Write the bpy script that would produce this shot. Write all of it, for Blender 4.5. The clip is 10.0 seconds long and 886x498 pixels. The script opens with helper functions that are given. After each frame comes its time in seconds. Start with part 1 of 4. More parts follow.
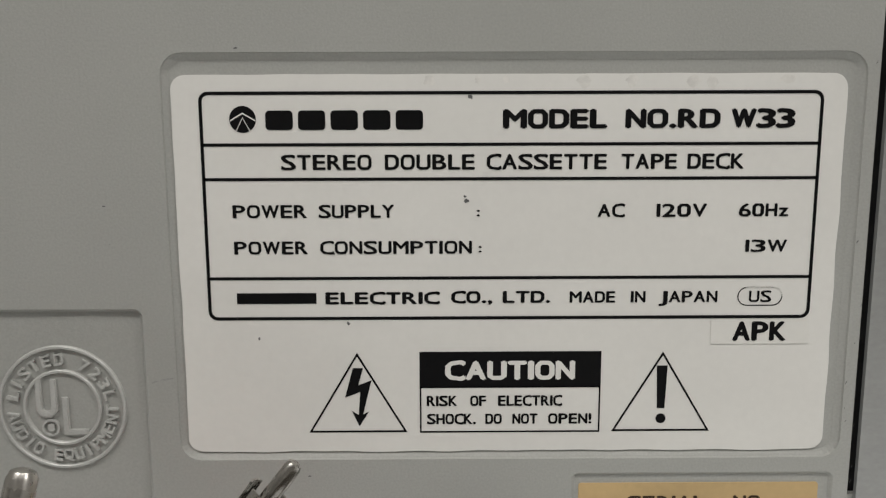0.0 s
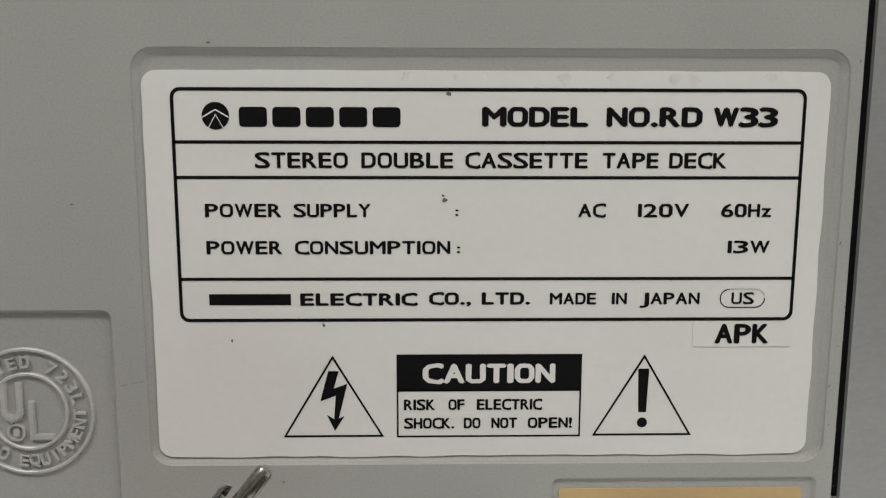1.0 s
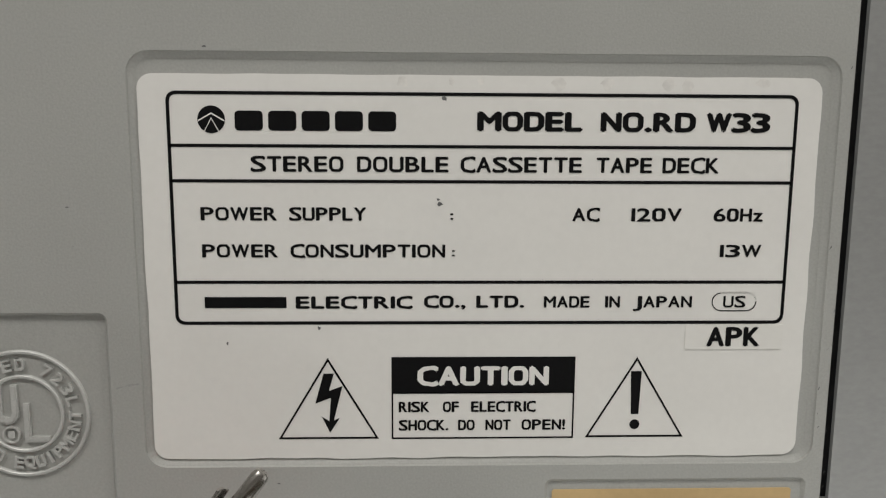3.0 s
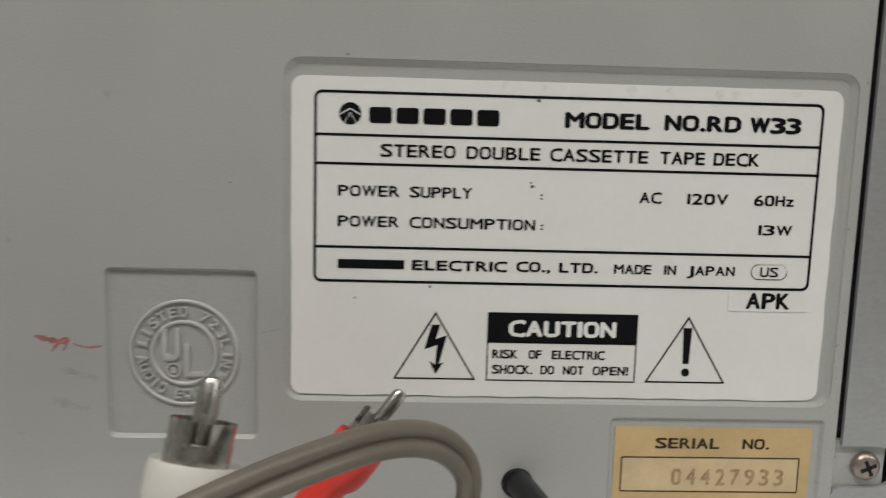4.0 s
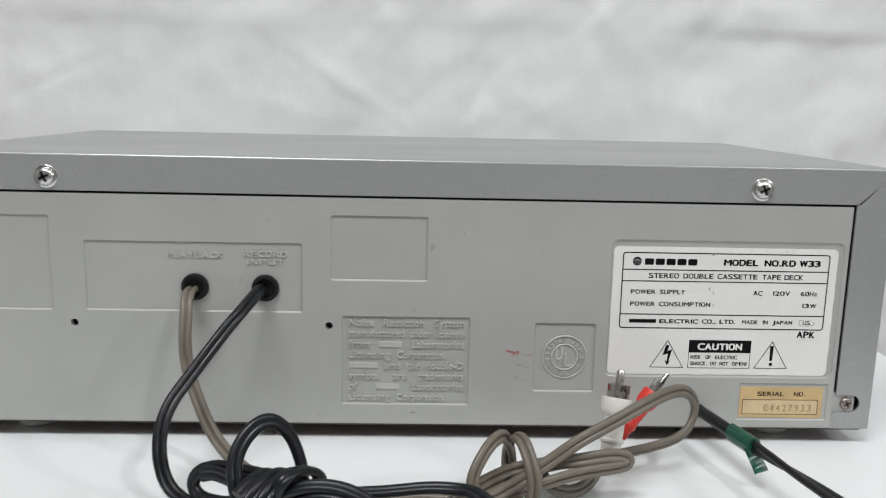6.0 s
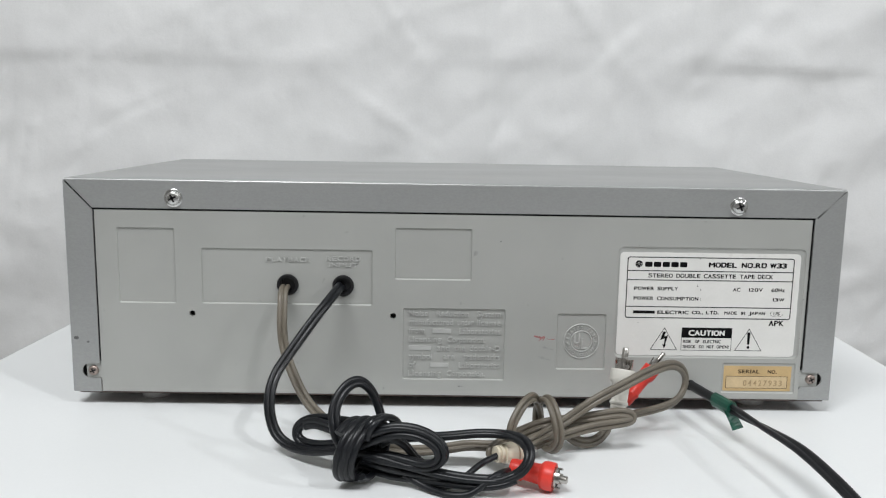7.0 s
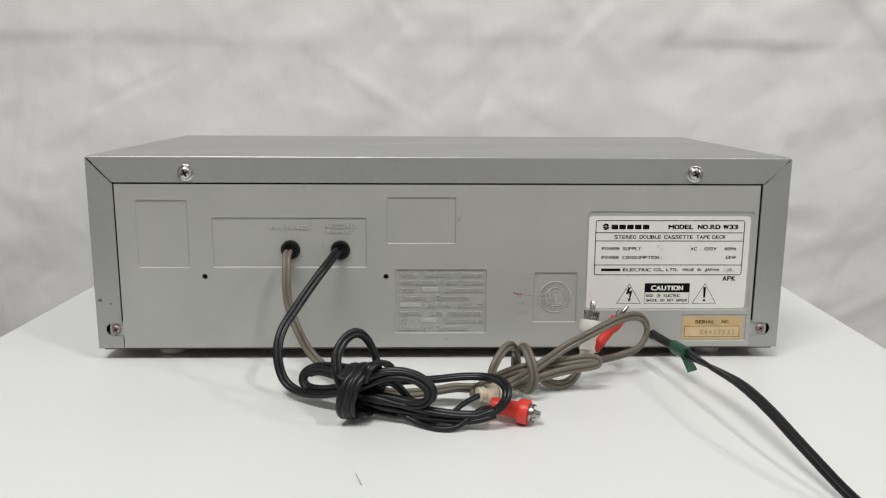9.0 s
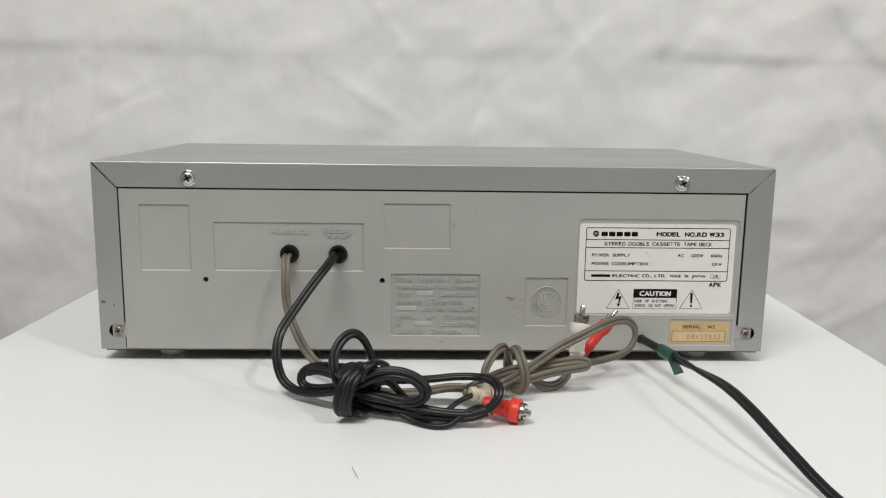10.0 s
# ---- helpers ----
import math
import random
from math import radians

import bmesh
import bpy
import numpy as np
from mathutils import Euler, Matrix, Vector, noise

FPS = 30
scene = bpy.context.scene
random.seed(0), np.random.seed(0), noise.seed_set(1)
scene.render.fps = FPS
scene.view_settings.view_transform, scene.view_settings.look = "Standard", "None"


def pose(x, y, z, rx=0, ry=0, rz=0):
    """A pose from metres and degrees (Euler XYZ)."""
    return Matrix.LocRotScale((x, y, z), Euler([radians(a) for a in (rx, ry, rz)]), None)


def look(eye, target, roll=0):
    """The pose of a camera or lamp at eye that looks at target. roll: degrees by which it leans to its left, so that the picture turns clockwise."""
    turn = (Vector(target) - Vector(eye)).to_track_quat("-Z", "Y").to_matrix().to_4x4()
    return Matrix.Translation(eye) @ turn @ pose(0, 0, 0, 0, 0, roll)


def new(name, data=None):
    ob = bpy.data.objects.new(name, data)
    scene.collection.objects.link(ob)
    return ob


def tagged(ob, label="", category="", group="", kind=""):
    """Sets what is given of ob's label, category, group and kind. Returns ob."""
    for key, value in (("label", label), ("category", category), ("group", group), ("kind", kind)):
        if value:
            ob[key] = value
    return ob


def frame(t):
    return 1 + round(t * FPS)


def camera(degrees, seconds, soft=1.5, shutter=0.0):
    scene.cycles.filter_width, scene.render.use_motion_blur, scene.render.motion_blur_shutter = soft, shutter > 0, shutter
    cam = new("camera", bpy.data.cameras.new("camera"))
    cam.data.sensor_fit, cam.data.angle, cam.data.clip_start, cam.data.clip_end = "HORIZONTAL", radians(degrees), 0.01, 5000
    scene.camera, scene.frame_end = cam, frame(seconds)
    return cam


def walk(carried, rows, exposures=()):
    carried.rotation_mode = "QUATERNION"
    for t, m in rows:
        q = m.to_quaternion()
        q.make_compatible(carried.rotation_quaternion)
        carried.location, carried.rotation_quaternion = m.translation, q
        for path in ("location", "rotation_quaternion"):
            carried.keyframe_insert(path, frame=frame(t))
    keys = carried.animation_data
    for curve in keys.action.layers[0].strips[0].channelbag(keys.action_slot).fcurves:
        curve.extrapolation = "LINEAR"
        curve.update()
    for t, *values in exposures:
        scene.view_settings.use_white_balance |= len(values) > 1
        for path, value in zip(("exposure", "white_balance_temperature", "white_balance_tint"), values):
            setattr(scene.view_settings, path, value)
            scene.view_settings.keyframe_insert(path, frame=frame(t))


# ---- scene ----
# the camera and its way
cam = camera(56.9, 10.0, soft=1.2, shutter=0.3)
PATH = [
    (0, (0.13131, -0.12363, 0.08618), (0.13386, 0.37003, 0.00684), -0.18),
    (0.5, (0.13175, -0.12109, 0.08437), (0.14225, 0.37316, 0.00947), 0.03),
    (1, (0.13264, -0.12122, 0.08483), (0.14344, 0.37295, 0.00947), 0.13),
    (1.5, (0.13269, -0.12097, 0.08478), (0.14596, 0.37305, 0.00883), 0.16),
    (2, (0.13309, -0.12079, 0.08461), (0.14547, 0.37311, 0.00774), 0.22),
    (3.5, (0.12904, -0.12385, 0.08705), (0.14830, 0.36939, 0.00744), 0.52),
    (3.7, (0.12554, -0.13438, 0.08466), (0.14320, 0.35954, 0.00893), 0.91),
    (4, (0.11309, -0.14949, 0.08288), (0.13391, 0.34515, 0.01293), 1.60),
    (4.2, (0.10052, -0.15689, 0.08873), (0.12760, 0.33579, 0.00790), 1.57),
    (4.5, (0.08739, -0.17708, 0.09180), (0.10965, 0.31591, 0.01136), 1.42),
    (4.7, (0.07145, -0.19818, 0.09544), (0.09345, 0.29487, 0.01534), 1.14),
    (5, (0.05020, -0.23856, 0.11311), (0.06546, 0.25277, 0.02167), 1.56),
    (5.2, (0.03585, -0.26908, 0.12632), (0.05191, 0.22267, 0.03733), 1.52),
    (6.3, (0.00025, -0.38257, 0.15700), (0.01315, 0.10900, 0.06652), 1.00),
    (6.5, (-0.00204, -0.40396, 0.15436), (0.00573, 0.08866, 0.06914), 0.40),
    (7, (-0.01297, -0.44733, 0.16349), (-0.00689, 0.04650, 0.08545), 0.96),
    (7.5, (-0.01708, -0.46887, 0.16720), (-0.00735, 0.02568, 0.09422), 1.06),
    (8, (-0.01644, -0.48787, 0.17053), (-0.00453, 0.00508, 0.08775), 0.98),
    (8.5, (-0.01765, -0.48812, 0.16871), (-0.00173, 0.00225, 0.07236), 0.77),
    (9, (-0.01244, -0.49784, 0.16967), (0.00051, -0.00737, 0.07339), 0.32),
    (9.5, (-0.01420, -0.50799, 0.17025), (0.00124, -0.01734, 0.07526), 0.69),
    (10, (-0.01287, -0.51348, 0.16779), (0.00322, -0.02166, 0.07918), 0.80),
]
EXPOSURES = [(0.0, -0.2, 6600, 10), (3.5, -0.2, 6600, 10), (4.0, -0.16, 6550, 10), (4.5, -0.04, 6450, 10), (5.0, 0.06, 6380, 10), (6.5, 0.22, 6150, 10), (7.5, 0.20, 6150, 9),
             (8.0, 0.12, 6250, 9), (8.5, 0.06, 6400, 10), (10.0, 0.10, 6550, 10)]
walk(cam, [(t, look(eye, target, roll)) for t, eye, target, roll in PATH], EXPOSURES)


# ---- world and lights ----
world = bpy.data.worlds.new("room_air")
world.use_nodes = True
world.node_tree.nodes["Background"].inputs[0].default_value = (0.8, 0.85, 0.9, 1)
world.node_tree.nodes["Background"].inputs[1].default_value = 0.1
scene.world = world


def area_lamp(name, at, target, wide, tall, watts, colour):
    data = bpy.data.lights.new(name, "AREA")
    data.shape, data.size, data.size_y = "RECTANGLE", wide, tall
    data.energy, data.color = watts, colour
    lamp = new(name, data)
    lamp.matrix_world = look(at, target)
    return lamp


# one broad lamp under the ceiling ahead of the table, two small lamps to its right
area_lamp("ceiling_lamp", (-0.42, -0.88, 1.69), (-0.05, 0.0, 0.0), 0.9, 0.35, 25.4, (1.0, 0.985, 0.955))
area_lamp("wall_lamp", (0.78, -0.78, 1.30), (0.1, 0.0, 0.0), 0.05, 0.05, 5.2, (1.0, 0.985, 0.955))
area_lamp("wall_lamp", (1.50, -0.68, 0.88), (0.1, 0.0, 0.0), 0.07, 0.07, 4.6, (1.0, 0.99, 0.97))


# ---- materials ----
def material(name, colour, rough=0.5, metal=0.0, grain=0.0, grain_scale=800.0, blotch=0.0, blotch_scale=25.0,
             bump=0.0, bump_scale=2000.0, coat=0.0, stretch=(1, 1, 1), rough_vary=0.0, specks=0.0, speck_scale=120.0, shine=0.5):
    """A painted or moulded surface: base colour with fine grain, broad blotches, dirt specks and a fine relief."""
    m = bpy.data.materials.new(name)
    m.use_nodes = True
    nodes, links = m.node_tree.nodes, m.node_tree.links
    skin = nodes["Principled BSDF"]
    skin.inputs["Roughness"].default_value = rough
    skin.inputs["Metallic"].default_value = metal
    skin.inputs["Coat Weight"].default_value = coat
    skin.inputs["Specular IOR Level"].default_value = shine
    where = nodes.new("ShaderNodeTexCoord")
    scaled = nodes.new("ShaderNodeMapping")
    scaled.inputs["Scale"].default_value = stretch
    links.new(where.outputs["Object"], scaled.inputs["Vector"])

    def noise_map(scale, detail):
        n = nodes.new("ShaderNodeTexNoise")
        n.inputs["Scale"].default_value, n.inputs["Detail"].default_value = scale, detail
        links.new(scaled.outputs["Vector"], n.inputs["Vector"])
        return n.outputs["Fac"]

    def spread(fac, low, high):
        r = nodes.new("ShaderNodeMapRange")
        r.inputs["From Min"].default_value, r.inputs["From Max"].default_value = 0.3, 0.7
        r.inputs["To Min"].default_value, r.inputs["To Max"].default_value = low, high
        links.new(fac, r.inputs["Value"])
        return r.outputs["Result"]

    def times(a, b):
        n = nodes.new("ShaderNodeMath")
        n.operation = "MULTIPLY"
        links.new(a, n.inputs[0])
        links.new(b, n.inputs[1])
        return n.outputs[0]

    value = times(spread(noise_map(grain_scale, 2), 1 - grain, 1 + grain), spread(noise_map(blotch_scale, 5), 1 - blotch, 1 + blotch))
    if specks:
        cells = nodes.new("ShaderNodeTexNoise")
        cells.inputs["Scale"].default_value, cells.inputs["Detail"].default_value = speck_scale, 4
        links.new(scaled.outputs["Vector"], cells.inputs["Vector"])
        cut = nodes.new("ShaderNodeMapRange")
        cut.inputs["From Min"].default_value, cut.inputs["From Max"].default_value = 0.70, 0.76
        cut.inputs["To Min"].default_value, cut.inputs["To Max"].default_value = 1.0, 1.0 - specks
        links.new(cells.outputs["Fac"], cut.inputs["Value"])
        value = times(value, cut.outputs["Result"])
    tint = nodes.new("ShaderNodeVectorMath")
    tint.operation = "SCALE"
    tint.inputs[0].default_value = colour
    links.new(value, tint.inputs["Scale"])
    links.new(tint.outputs["Vector"], skin.inputs["Base Color"])
    if rough_vary:
        links.new(spread(noise_map(blotch_scale * 1.7, 4), rough - rough_vary, rough + rough_vary), skin.inputs["Roughness"])
    if bump:
        relief = nodes.new("ShaderNodeBump")
        relief.inputs["Strength"].default_value, relief.inputs["Distance"].default_value = bump, 0.0004
        links.new(noise_map(bump_scale, 3), relief.inputs["Height"])
        links.new(relief.outputs["Normal"], skin.inputs["Normal"])
    return m


PANEL = material("silver_grey_paint", (0.408, 0.411, 0.391), 0.47, 0.2, 0.05, 2600, 0.035, 30, 0.10, 3000, rough_vary=0.05, specks=0.25, speck_scale=140)
COVER = material("satin_grey_metal", (0.345, 0.35, 0.345), 0.36, 0.3, 0.045, 1500, 0.04, 12, 0.03, 2500, stretch=(0.5, 1, 1), rough_vary=0.05, specks=0.2, speck_scale=90)
# panel paint lightened for raised mouldings, standing in for light on their edges
MOULD = material("lit_raised_moulding", (0.50, 0.503, 0.485), 0.40, 0.2, 0.05, 2600, 0.08, 120, 0.10, 3000, rough_vary=0.05)
DARK = material("gap_shade_dark", (0.03, 0.03, 0.031), 0.7, 0, 0.1, 300, 0.2, 20)
BROWN = material("brown_baseboard", (0.10, 0.075, 0.065), 0.8, 0, 0.1, 400, 0.2, 30, 0.2, 900)
PAPER = material("white_label_paper", (0.74, 0.73, 0.70), 0.55, 0, 0.012, 900, 0.03, 38, 0.35, 130, specks=0.12, speck_scale=70)
STICKER = material("thin_sticker_paper", (0.74, 0.73, 0.695), 0.35, 0, 0.01, 900, 0.02, 60)
INK = material("black_print_ink", (0.005, 0.005, 0.0055), 0.6, 0, 0.1, 2000, 0.1, 100, shine=0.1)
KRAFT = material("yellowed_serial_paper", (0.55, 0.39, 0.19), 0.6, 0, 0.03, 900, 0.12, 90, 0.05, 1500)
FADED = material("faded_brown_ink", (0.05, 0.034, 0.02), 0.6, 0, 0.15, 2500, 0.2, 300, shine=0.1)
CHROME = material("chrome", (0.62, 0.62, 0.61), 0.24, 1.0, 0.05, 900, 0.1, 200, rough_vary=0.05)
NICKEL = material("dull_nickel", (0.50, 0.48, 0.45), 0.25, 1.0, 0.06, 1200, 0.12, 200, rough_vary=0.08)
RUSTY = material("tarnished_screw", (0.34, 0.28, 0.25), 0.38, 0.8, 0.12, 900, 0.2, 300)
BLACKPLASTIC_AND_SHADE = material("black_plastic_and_shade", (0.008, 0.008, 0.009), 0.4, 0, 0.1, 900, 0.1, 100, shine=0.3)
BLACKCORD = material("black_vinyl", (0.008, 0.009, 0.011), 0.36, 0, 0.1, 900, 0.25, 60, 0.08, 700, rough_vary=0.08, shine=0.35)
GREYCORD = material("grey_brown_vinyl", (0.150, 0.131, 0.102), 0.42, 0, 0.04, 900, 0.12, 50, 0.08, 700, rough_vary=0.06)
CREAM = material("cream_plastic", (0.76, 0.69, 0.54), 0.42, 0, 0.03, 600, 0.08, 120)
WHITEPLASTIC = material("white_plastic", (0.70, 0.68, 0.62), 0.4, 0, 0.02, 600, 0.05, 120)
RED = material("red_plastic", (0.70, 0.045, 0.03), 0.4, 0, 0.03, 600, 0.08, 150)
GREEN = material("green_tape", (0.010, 0.075, 0.048), 0.3, 0, 0.05, 500, 0.2, 120, 0.2, 400)
REDMARK = material("red_wax_crayon", (0.33, 0.13, 0.125), 0.6, 0, 0.2, 2500, 0.3, 400)
SMUDGE = material("dark_scuff", (0.12, 0.12, 0.12), 0.6, 0, 0.2, 2500, 0.3, 400)
SCUFF = material("light_scuff", (0.35, 0.355, 0.34), 0.6, 0, 0.1, 2500, 0.15, 400)
FOOT = material("pale_rubber", (0.50, 0.49, 0.48), 0.7, 0, 0.05, 300, 0.1, 60)
TABLE = material("white_laminate", (0.785, 0.80, 0.80), 0.42, 0, 0.006, 500, 0.012, 6, 0.02, 900, rough_vary=0.04)
CLOTH = material("white_cotton_sheet", (0.76, 0.76, 0.755), 0.9, 0, 0.02, 700, 0.025, 9, 0.7, 110)
STAIN = material("faint_brown_stain", (0.715, 0.70, 0.667), 0.5, 0, 0.05, 1200, 0.1, 500)
WALL = material("white_wall_paint", (0.72, 0.71, 0.69), 0.8, 0, 0.02, 150, 0.04, 2, 0.1, 300)
FLOOR = material("grey_floor_tile", (0.35, 0.34, 0.32), 0.5, 0, 0.05, 60, 0.1, 3)
WOODLEG = material("white_leg_paint", (0.7, 0.7, 0.69), 0.5, 0, 0.03, 100, 0.05, 8)


# ---- mesh helpers ----
def finish(bm, name, mat, parent=None, smooth=False):
    bmesh.ops.recalc_face_normals(bm, faces=bm.faces[:])
    data = bpy.data.meshes.new(name)
    bm.to_mesh(data)
    bm.free()
    data.materials.append(mat)
    if smooth:
        data.shade_smooth()
        data.set_sharp_from_angle(angle=radians(40))
    ob = new(name, data)
    if parent:
        ob.parent = parent
        ob.matrix_parent_inverse = parent.matrix_world.inverted()
    return ob


def part(name, bm, mat, parent, label="", smooth=False):
    ob = finish(bm, name, mat, parent, smooth)
    return tagged(ob, label) if label else ob


def thing(name, at, label, category, group=""):
    ob = new(name)
    ob.empty_display_size = 0.02
    ob.matrix_world = Matrix.Translation(at)
    return tagged(ob, label, category, group)


def add_box(bm, x0, x1, y0, y1, z0, z1, bevel=0.0):
    made = bmesh.ops.create_cube(bm, size=1, matrix=Matrix.LocRotScale(((x0 + x1) / 2, (y0 + y1) / 2, (z0 + z1) / 2), None, (x1 - x0, y1 - y0, z1 - z0)))["verts"]
    if bevel:
        edges = list({e for v in made for e in v.link_edges})
        bmesh.ops.bevel(bm, geom=edges, offset=bevel, segments=2, affect="EDGES", profile=0.6)
    return bm


def slab(x0, x1, y0, y1, z0, z1, bevel=0.0):
    return add_box(bmesh.new(), x0, x1, y0, y1, z0, z1, bevel)


def rounded(x0, x1, z0, z1, r, n=5):
    """Corner-rounded outline in the upright plane."""
    out = []
    for cx, cz, a in ((x1 - r, z1 - r, 0), (x0 + r, z1 - r, 90), (x0 + r, z0 + r, 180), (x1 - r, z0 + r, 270)):
        out += [(cx + r * math.cos(radians(a + 90 * i / n)), cz + r * math.sin(radians(a + 90 * i / n))) for i in range(n + 1)]
    return out


def circle(cx, cz, r, n=24):
    return [(cx + r * math.cos(2 * math.pi * i / n), cz + r * math.sin(2 * math.pi * i / n)) for i in range(n)]


def ring_verts(bm, outline, y):
    return [bm.verts.new((x, y, z)) for x, z in outline]


def bridge(bm, a, b):
    for i in range(len(a)):
        j = (i + 1) % len(a)
        bm.faces.new((a[i], a[j], b[j], b[i]))


def fill(bm, loops):
    """Fills the first loop, leaving the others open as holes."""
    edges = []
    for loop in loops:
        for i in range(len(loop)):
            a, b = loop[i], loop[(i + 1) % len(loop)]
            edges.append(bm.edges.get((a, b)) or bm.edges.new((a, b)))
    bmesh.ops.triangle_fill(bm, use_beauty=True, use_dissolve=False, edges=edges)


def plate(bm, outline, y_front, y_back):
    """A flat piece with that outline."""
    a, b = ring_verts(bm, outline, y_front), ring_verts(bm, outline, y_back)
    fill(bm, [a])
    bridge(bm, a, b)
    fill(bm, [b])


def frame_plate(bm, outer, inner, y_front, y_back):
    """A flat frame between two outlines."""
    loops = [ring_verts(bm, o, y) for y in (y_front, y_back) for o in (outer, inner)]
    fill(bm, loops[:2])
    fill(bm, loops[2:])
    bridge(bm, loops[0], loops[2])
    bridge(bm, loops[1], loops[3])


def lathe(profile, n=28, slots=()):
    """A turned piece about z; slots: (z from, z to, first, count) rows of faces left out."""
    bm = bmesh.new()
    rings = [[bm.verts.new((r * math.cos(2 * math.pi * i / n), r * math.sin(2 * math.pi * i / n), z)) for i in range(n)] for r, z in profile]
    for a, b in zip(rings, rings[1:]):
        bridge(bm, a, b)
    if profile[0][0] > 0.0001:
        bm.faces.new(rings[0])
    if profile[-1][0] > 0.0001:
        bm.faces.new(rings[-1])
    return bm


def glyphs(words):
    """The outline mesh of a text in the built-in font, one unit high or so, flat in x and y."""
    data = bpy.data.curves.new("lettering", "FONT")
    data.body, data.resolution_u = words, 3
    ob = bpy.data.objects.new("lettering", data)
    scene.collection.objects.link(ob)
    mesh = bpy.data.meshes.new_from_object(ob.evaluated_get(bpy.context.evaluated_depsgraph_get()))
    bpy.data.objects.remove(ob)
    bpy.data.curves.remove(data)
    return mesh


WIDTHS = {"I": 0.2, "1": 0.22, "M": 1.22, "W": 1.4, ".": 0.25, ",": 0.25, ":": 0.25, "!": 0.25, "L": 0.85, "E": 0.9, "F": 0.88, "J": 0.85, "z": 0.8, "T": 0.98, "A": 1.08, "V": 1.08, "Y": 1.04}
ROUND = {"O": 1.0, "C": 1.0, "G": 1.0, "Q": 1.0, "0": 1.0, "D": 1.0, "U": 0.8, "S": 0.6, "3": 0.4, "6": 0.6, "2": 0.2, "9": 0.6, "8": 0.6}


def letter_shape(letter, wide):
    """One flat letter of the built-in font, drawn to a width, its round strokes squared off as in a wide technical face; capitals are one high."""
    mesh = glyphs(letter)
    shape = bmesh.new()
    shape.from_mesh(mesh)
    bpy.data.meshes.remove(mesh)
    lo, hi = min(v.co.x for v in shape.verts), max(v.co.x for v in shape.verts)
    low, top = min(v.co.y for v in shape.verts), max(v.co.y for v in shape.verts)
    square = ROUND.get(letter, 0.0)
    for v in shape.verts:
        u, w = 2 * (v.co.x - lo) / (hi - lo) - 1, 2 * (v.co.y - low) / (top - low) - 1
        grow = 1.0
        if square and not (letter == "D" and u < 0) and not (letter == "U" and w > 0):
            far = (u ** 4 + w ** 4) ** 0.25
            grow = 1 + square * (math.hypot(u, w) / far - 1) if far > 0.001 else 1.0
        u, w = u * grow, w * grow
        bottom, height = (0.0, 1.0) if square else (low / CAPITAL, (top - low) / CAPITAL)
        v.co = ((u + 1) / 2 * wide, bottom + (w + 1) / 2 * height, 0)
    return shape


def word_shape(words):
    """A flat text one capital high: capitals spaced evenly, letter by letter; running text as the font sets it."""
    shape = bmesh.new()
    if words != "60Hz" and words.upper() != words:
        mesh = glyphs(words)
        shape.from_mesh(mesh)
        bpy.data.meshes.remove(mesh)
        for v in shape.verts:
            v.co /= CAPITAL
        return shape
    x = 0.0
    for letter in words:
        if letter == " ":
            x += 0.62
            continue
        wide = WIDTHS.get(letter, 1.0)
        merge(shape, letter_shape(letter, wide), Matrix.Translation((x, 0, 0)))
        x += wide + 0.24
    return shape


def lettering(bm, words, x0, x1, z0, z1, y, depth, bold=0.02):
    """Adds a text in the upright plane between x0 and x1, its capitals standing from z0 to z1, proud by depth; bold widens the strokes."""
    shape = word_shape(words)
    lo, hi = min(v.co.x for v in shape.verts), max(v.co.x for v in shape.verts)
    fat = bold * (z1 - z0)
    for v in shape.verts:
        v.co = (x0 + fat + (v.co.x - lo) / (hi - lo) * (x1 - x0 - 2 * fat), y, z0 + fat * 0.6 + v.co.y * (z1 - z0 - 1.2 * fat))
    for k, (dx, dz) in enumerate(((0, 0), (1, 0), (-1, 0), (0, 0.6), (0, -0.6)) if bold else ((0, 0),)):
        piece = shape.copy()
        for v in piece.verts:
            v.co += Vector((dx * fat, -0.000004 * k, dz * fat))
        raise_up(piece, depth)
        merge(bm, piece)
    shape.free()


CAPITAL = max(v.co.y for v in glyphs("H").vertices)


def raise_up(piece, depth):
    """Gives flat faces a thickness towards the viewer."""
    made = bmesh.ops.extrude_face_region(piece, geom=piece.faces[:])["geom"]
    for v in made:
        if isinstance(v, bmesh.types.BMVert):
            v.co.y -= depth


def merge(bm, piece, m=None):
    if m is not None:
        bmesh.ops.transform(piece, matrix=m, verts=piece.verts[:])
    mesh = bpy.data.meshes.new("piece")
    piece.to_mesh(mesh)
    piece.free()
    bm.from_mesh(mesh)
    bpy.data.meshes.remove(mesh)


def smooth_path(points, step=0.0015):
    """An even, rounded line through control points given in millimetres."""
    p = np.array(points, float) / 1000
    p = np.vstack([2 * p[0] - p[1], p, 2 * p[-1] - p[-2]])
    out = []
    for i in range(1, len(p) - 2):
        n = max(3, int(np.linalg.norm(p[i + 1] - p[i]) / step))
        for s in np.arange(n) / n:
            a, b, c, d = p[i - 1:i + 3]
            out.append(0.5 * (2 * b + (c - a) * s + (2 * a - 5 * b + 4 * c - d) * s ** 2 + (3 * b - a - 3 * c + d) * s ** 3))
    out.append(p[-2])
    out = np.array(out)
    for _ in range(6):
        out[1:-1] = 0.25 * out[:-2] + 0.5 * out[1:-1] + 0.25 * out[2:]
    return out


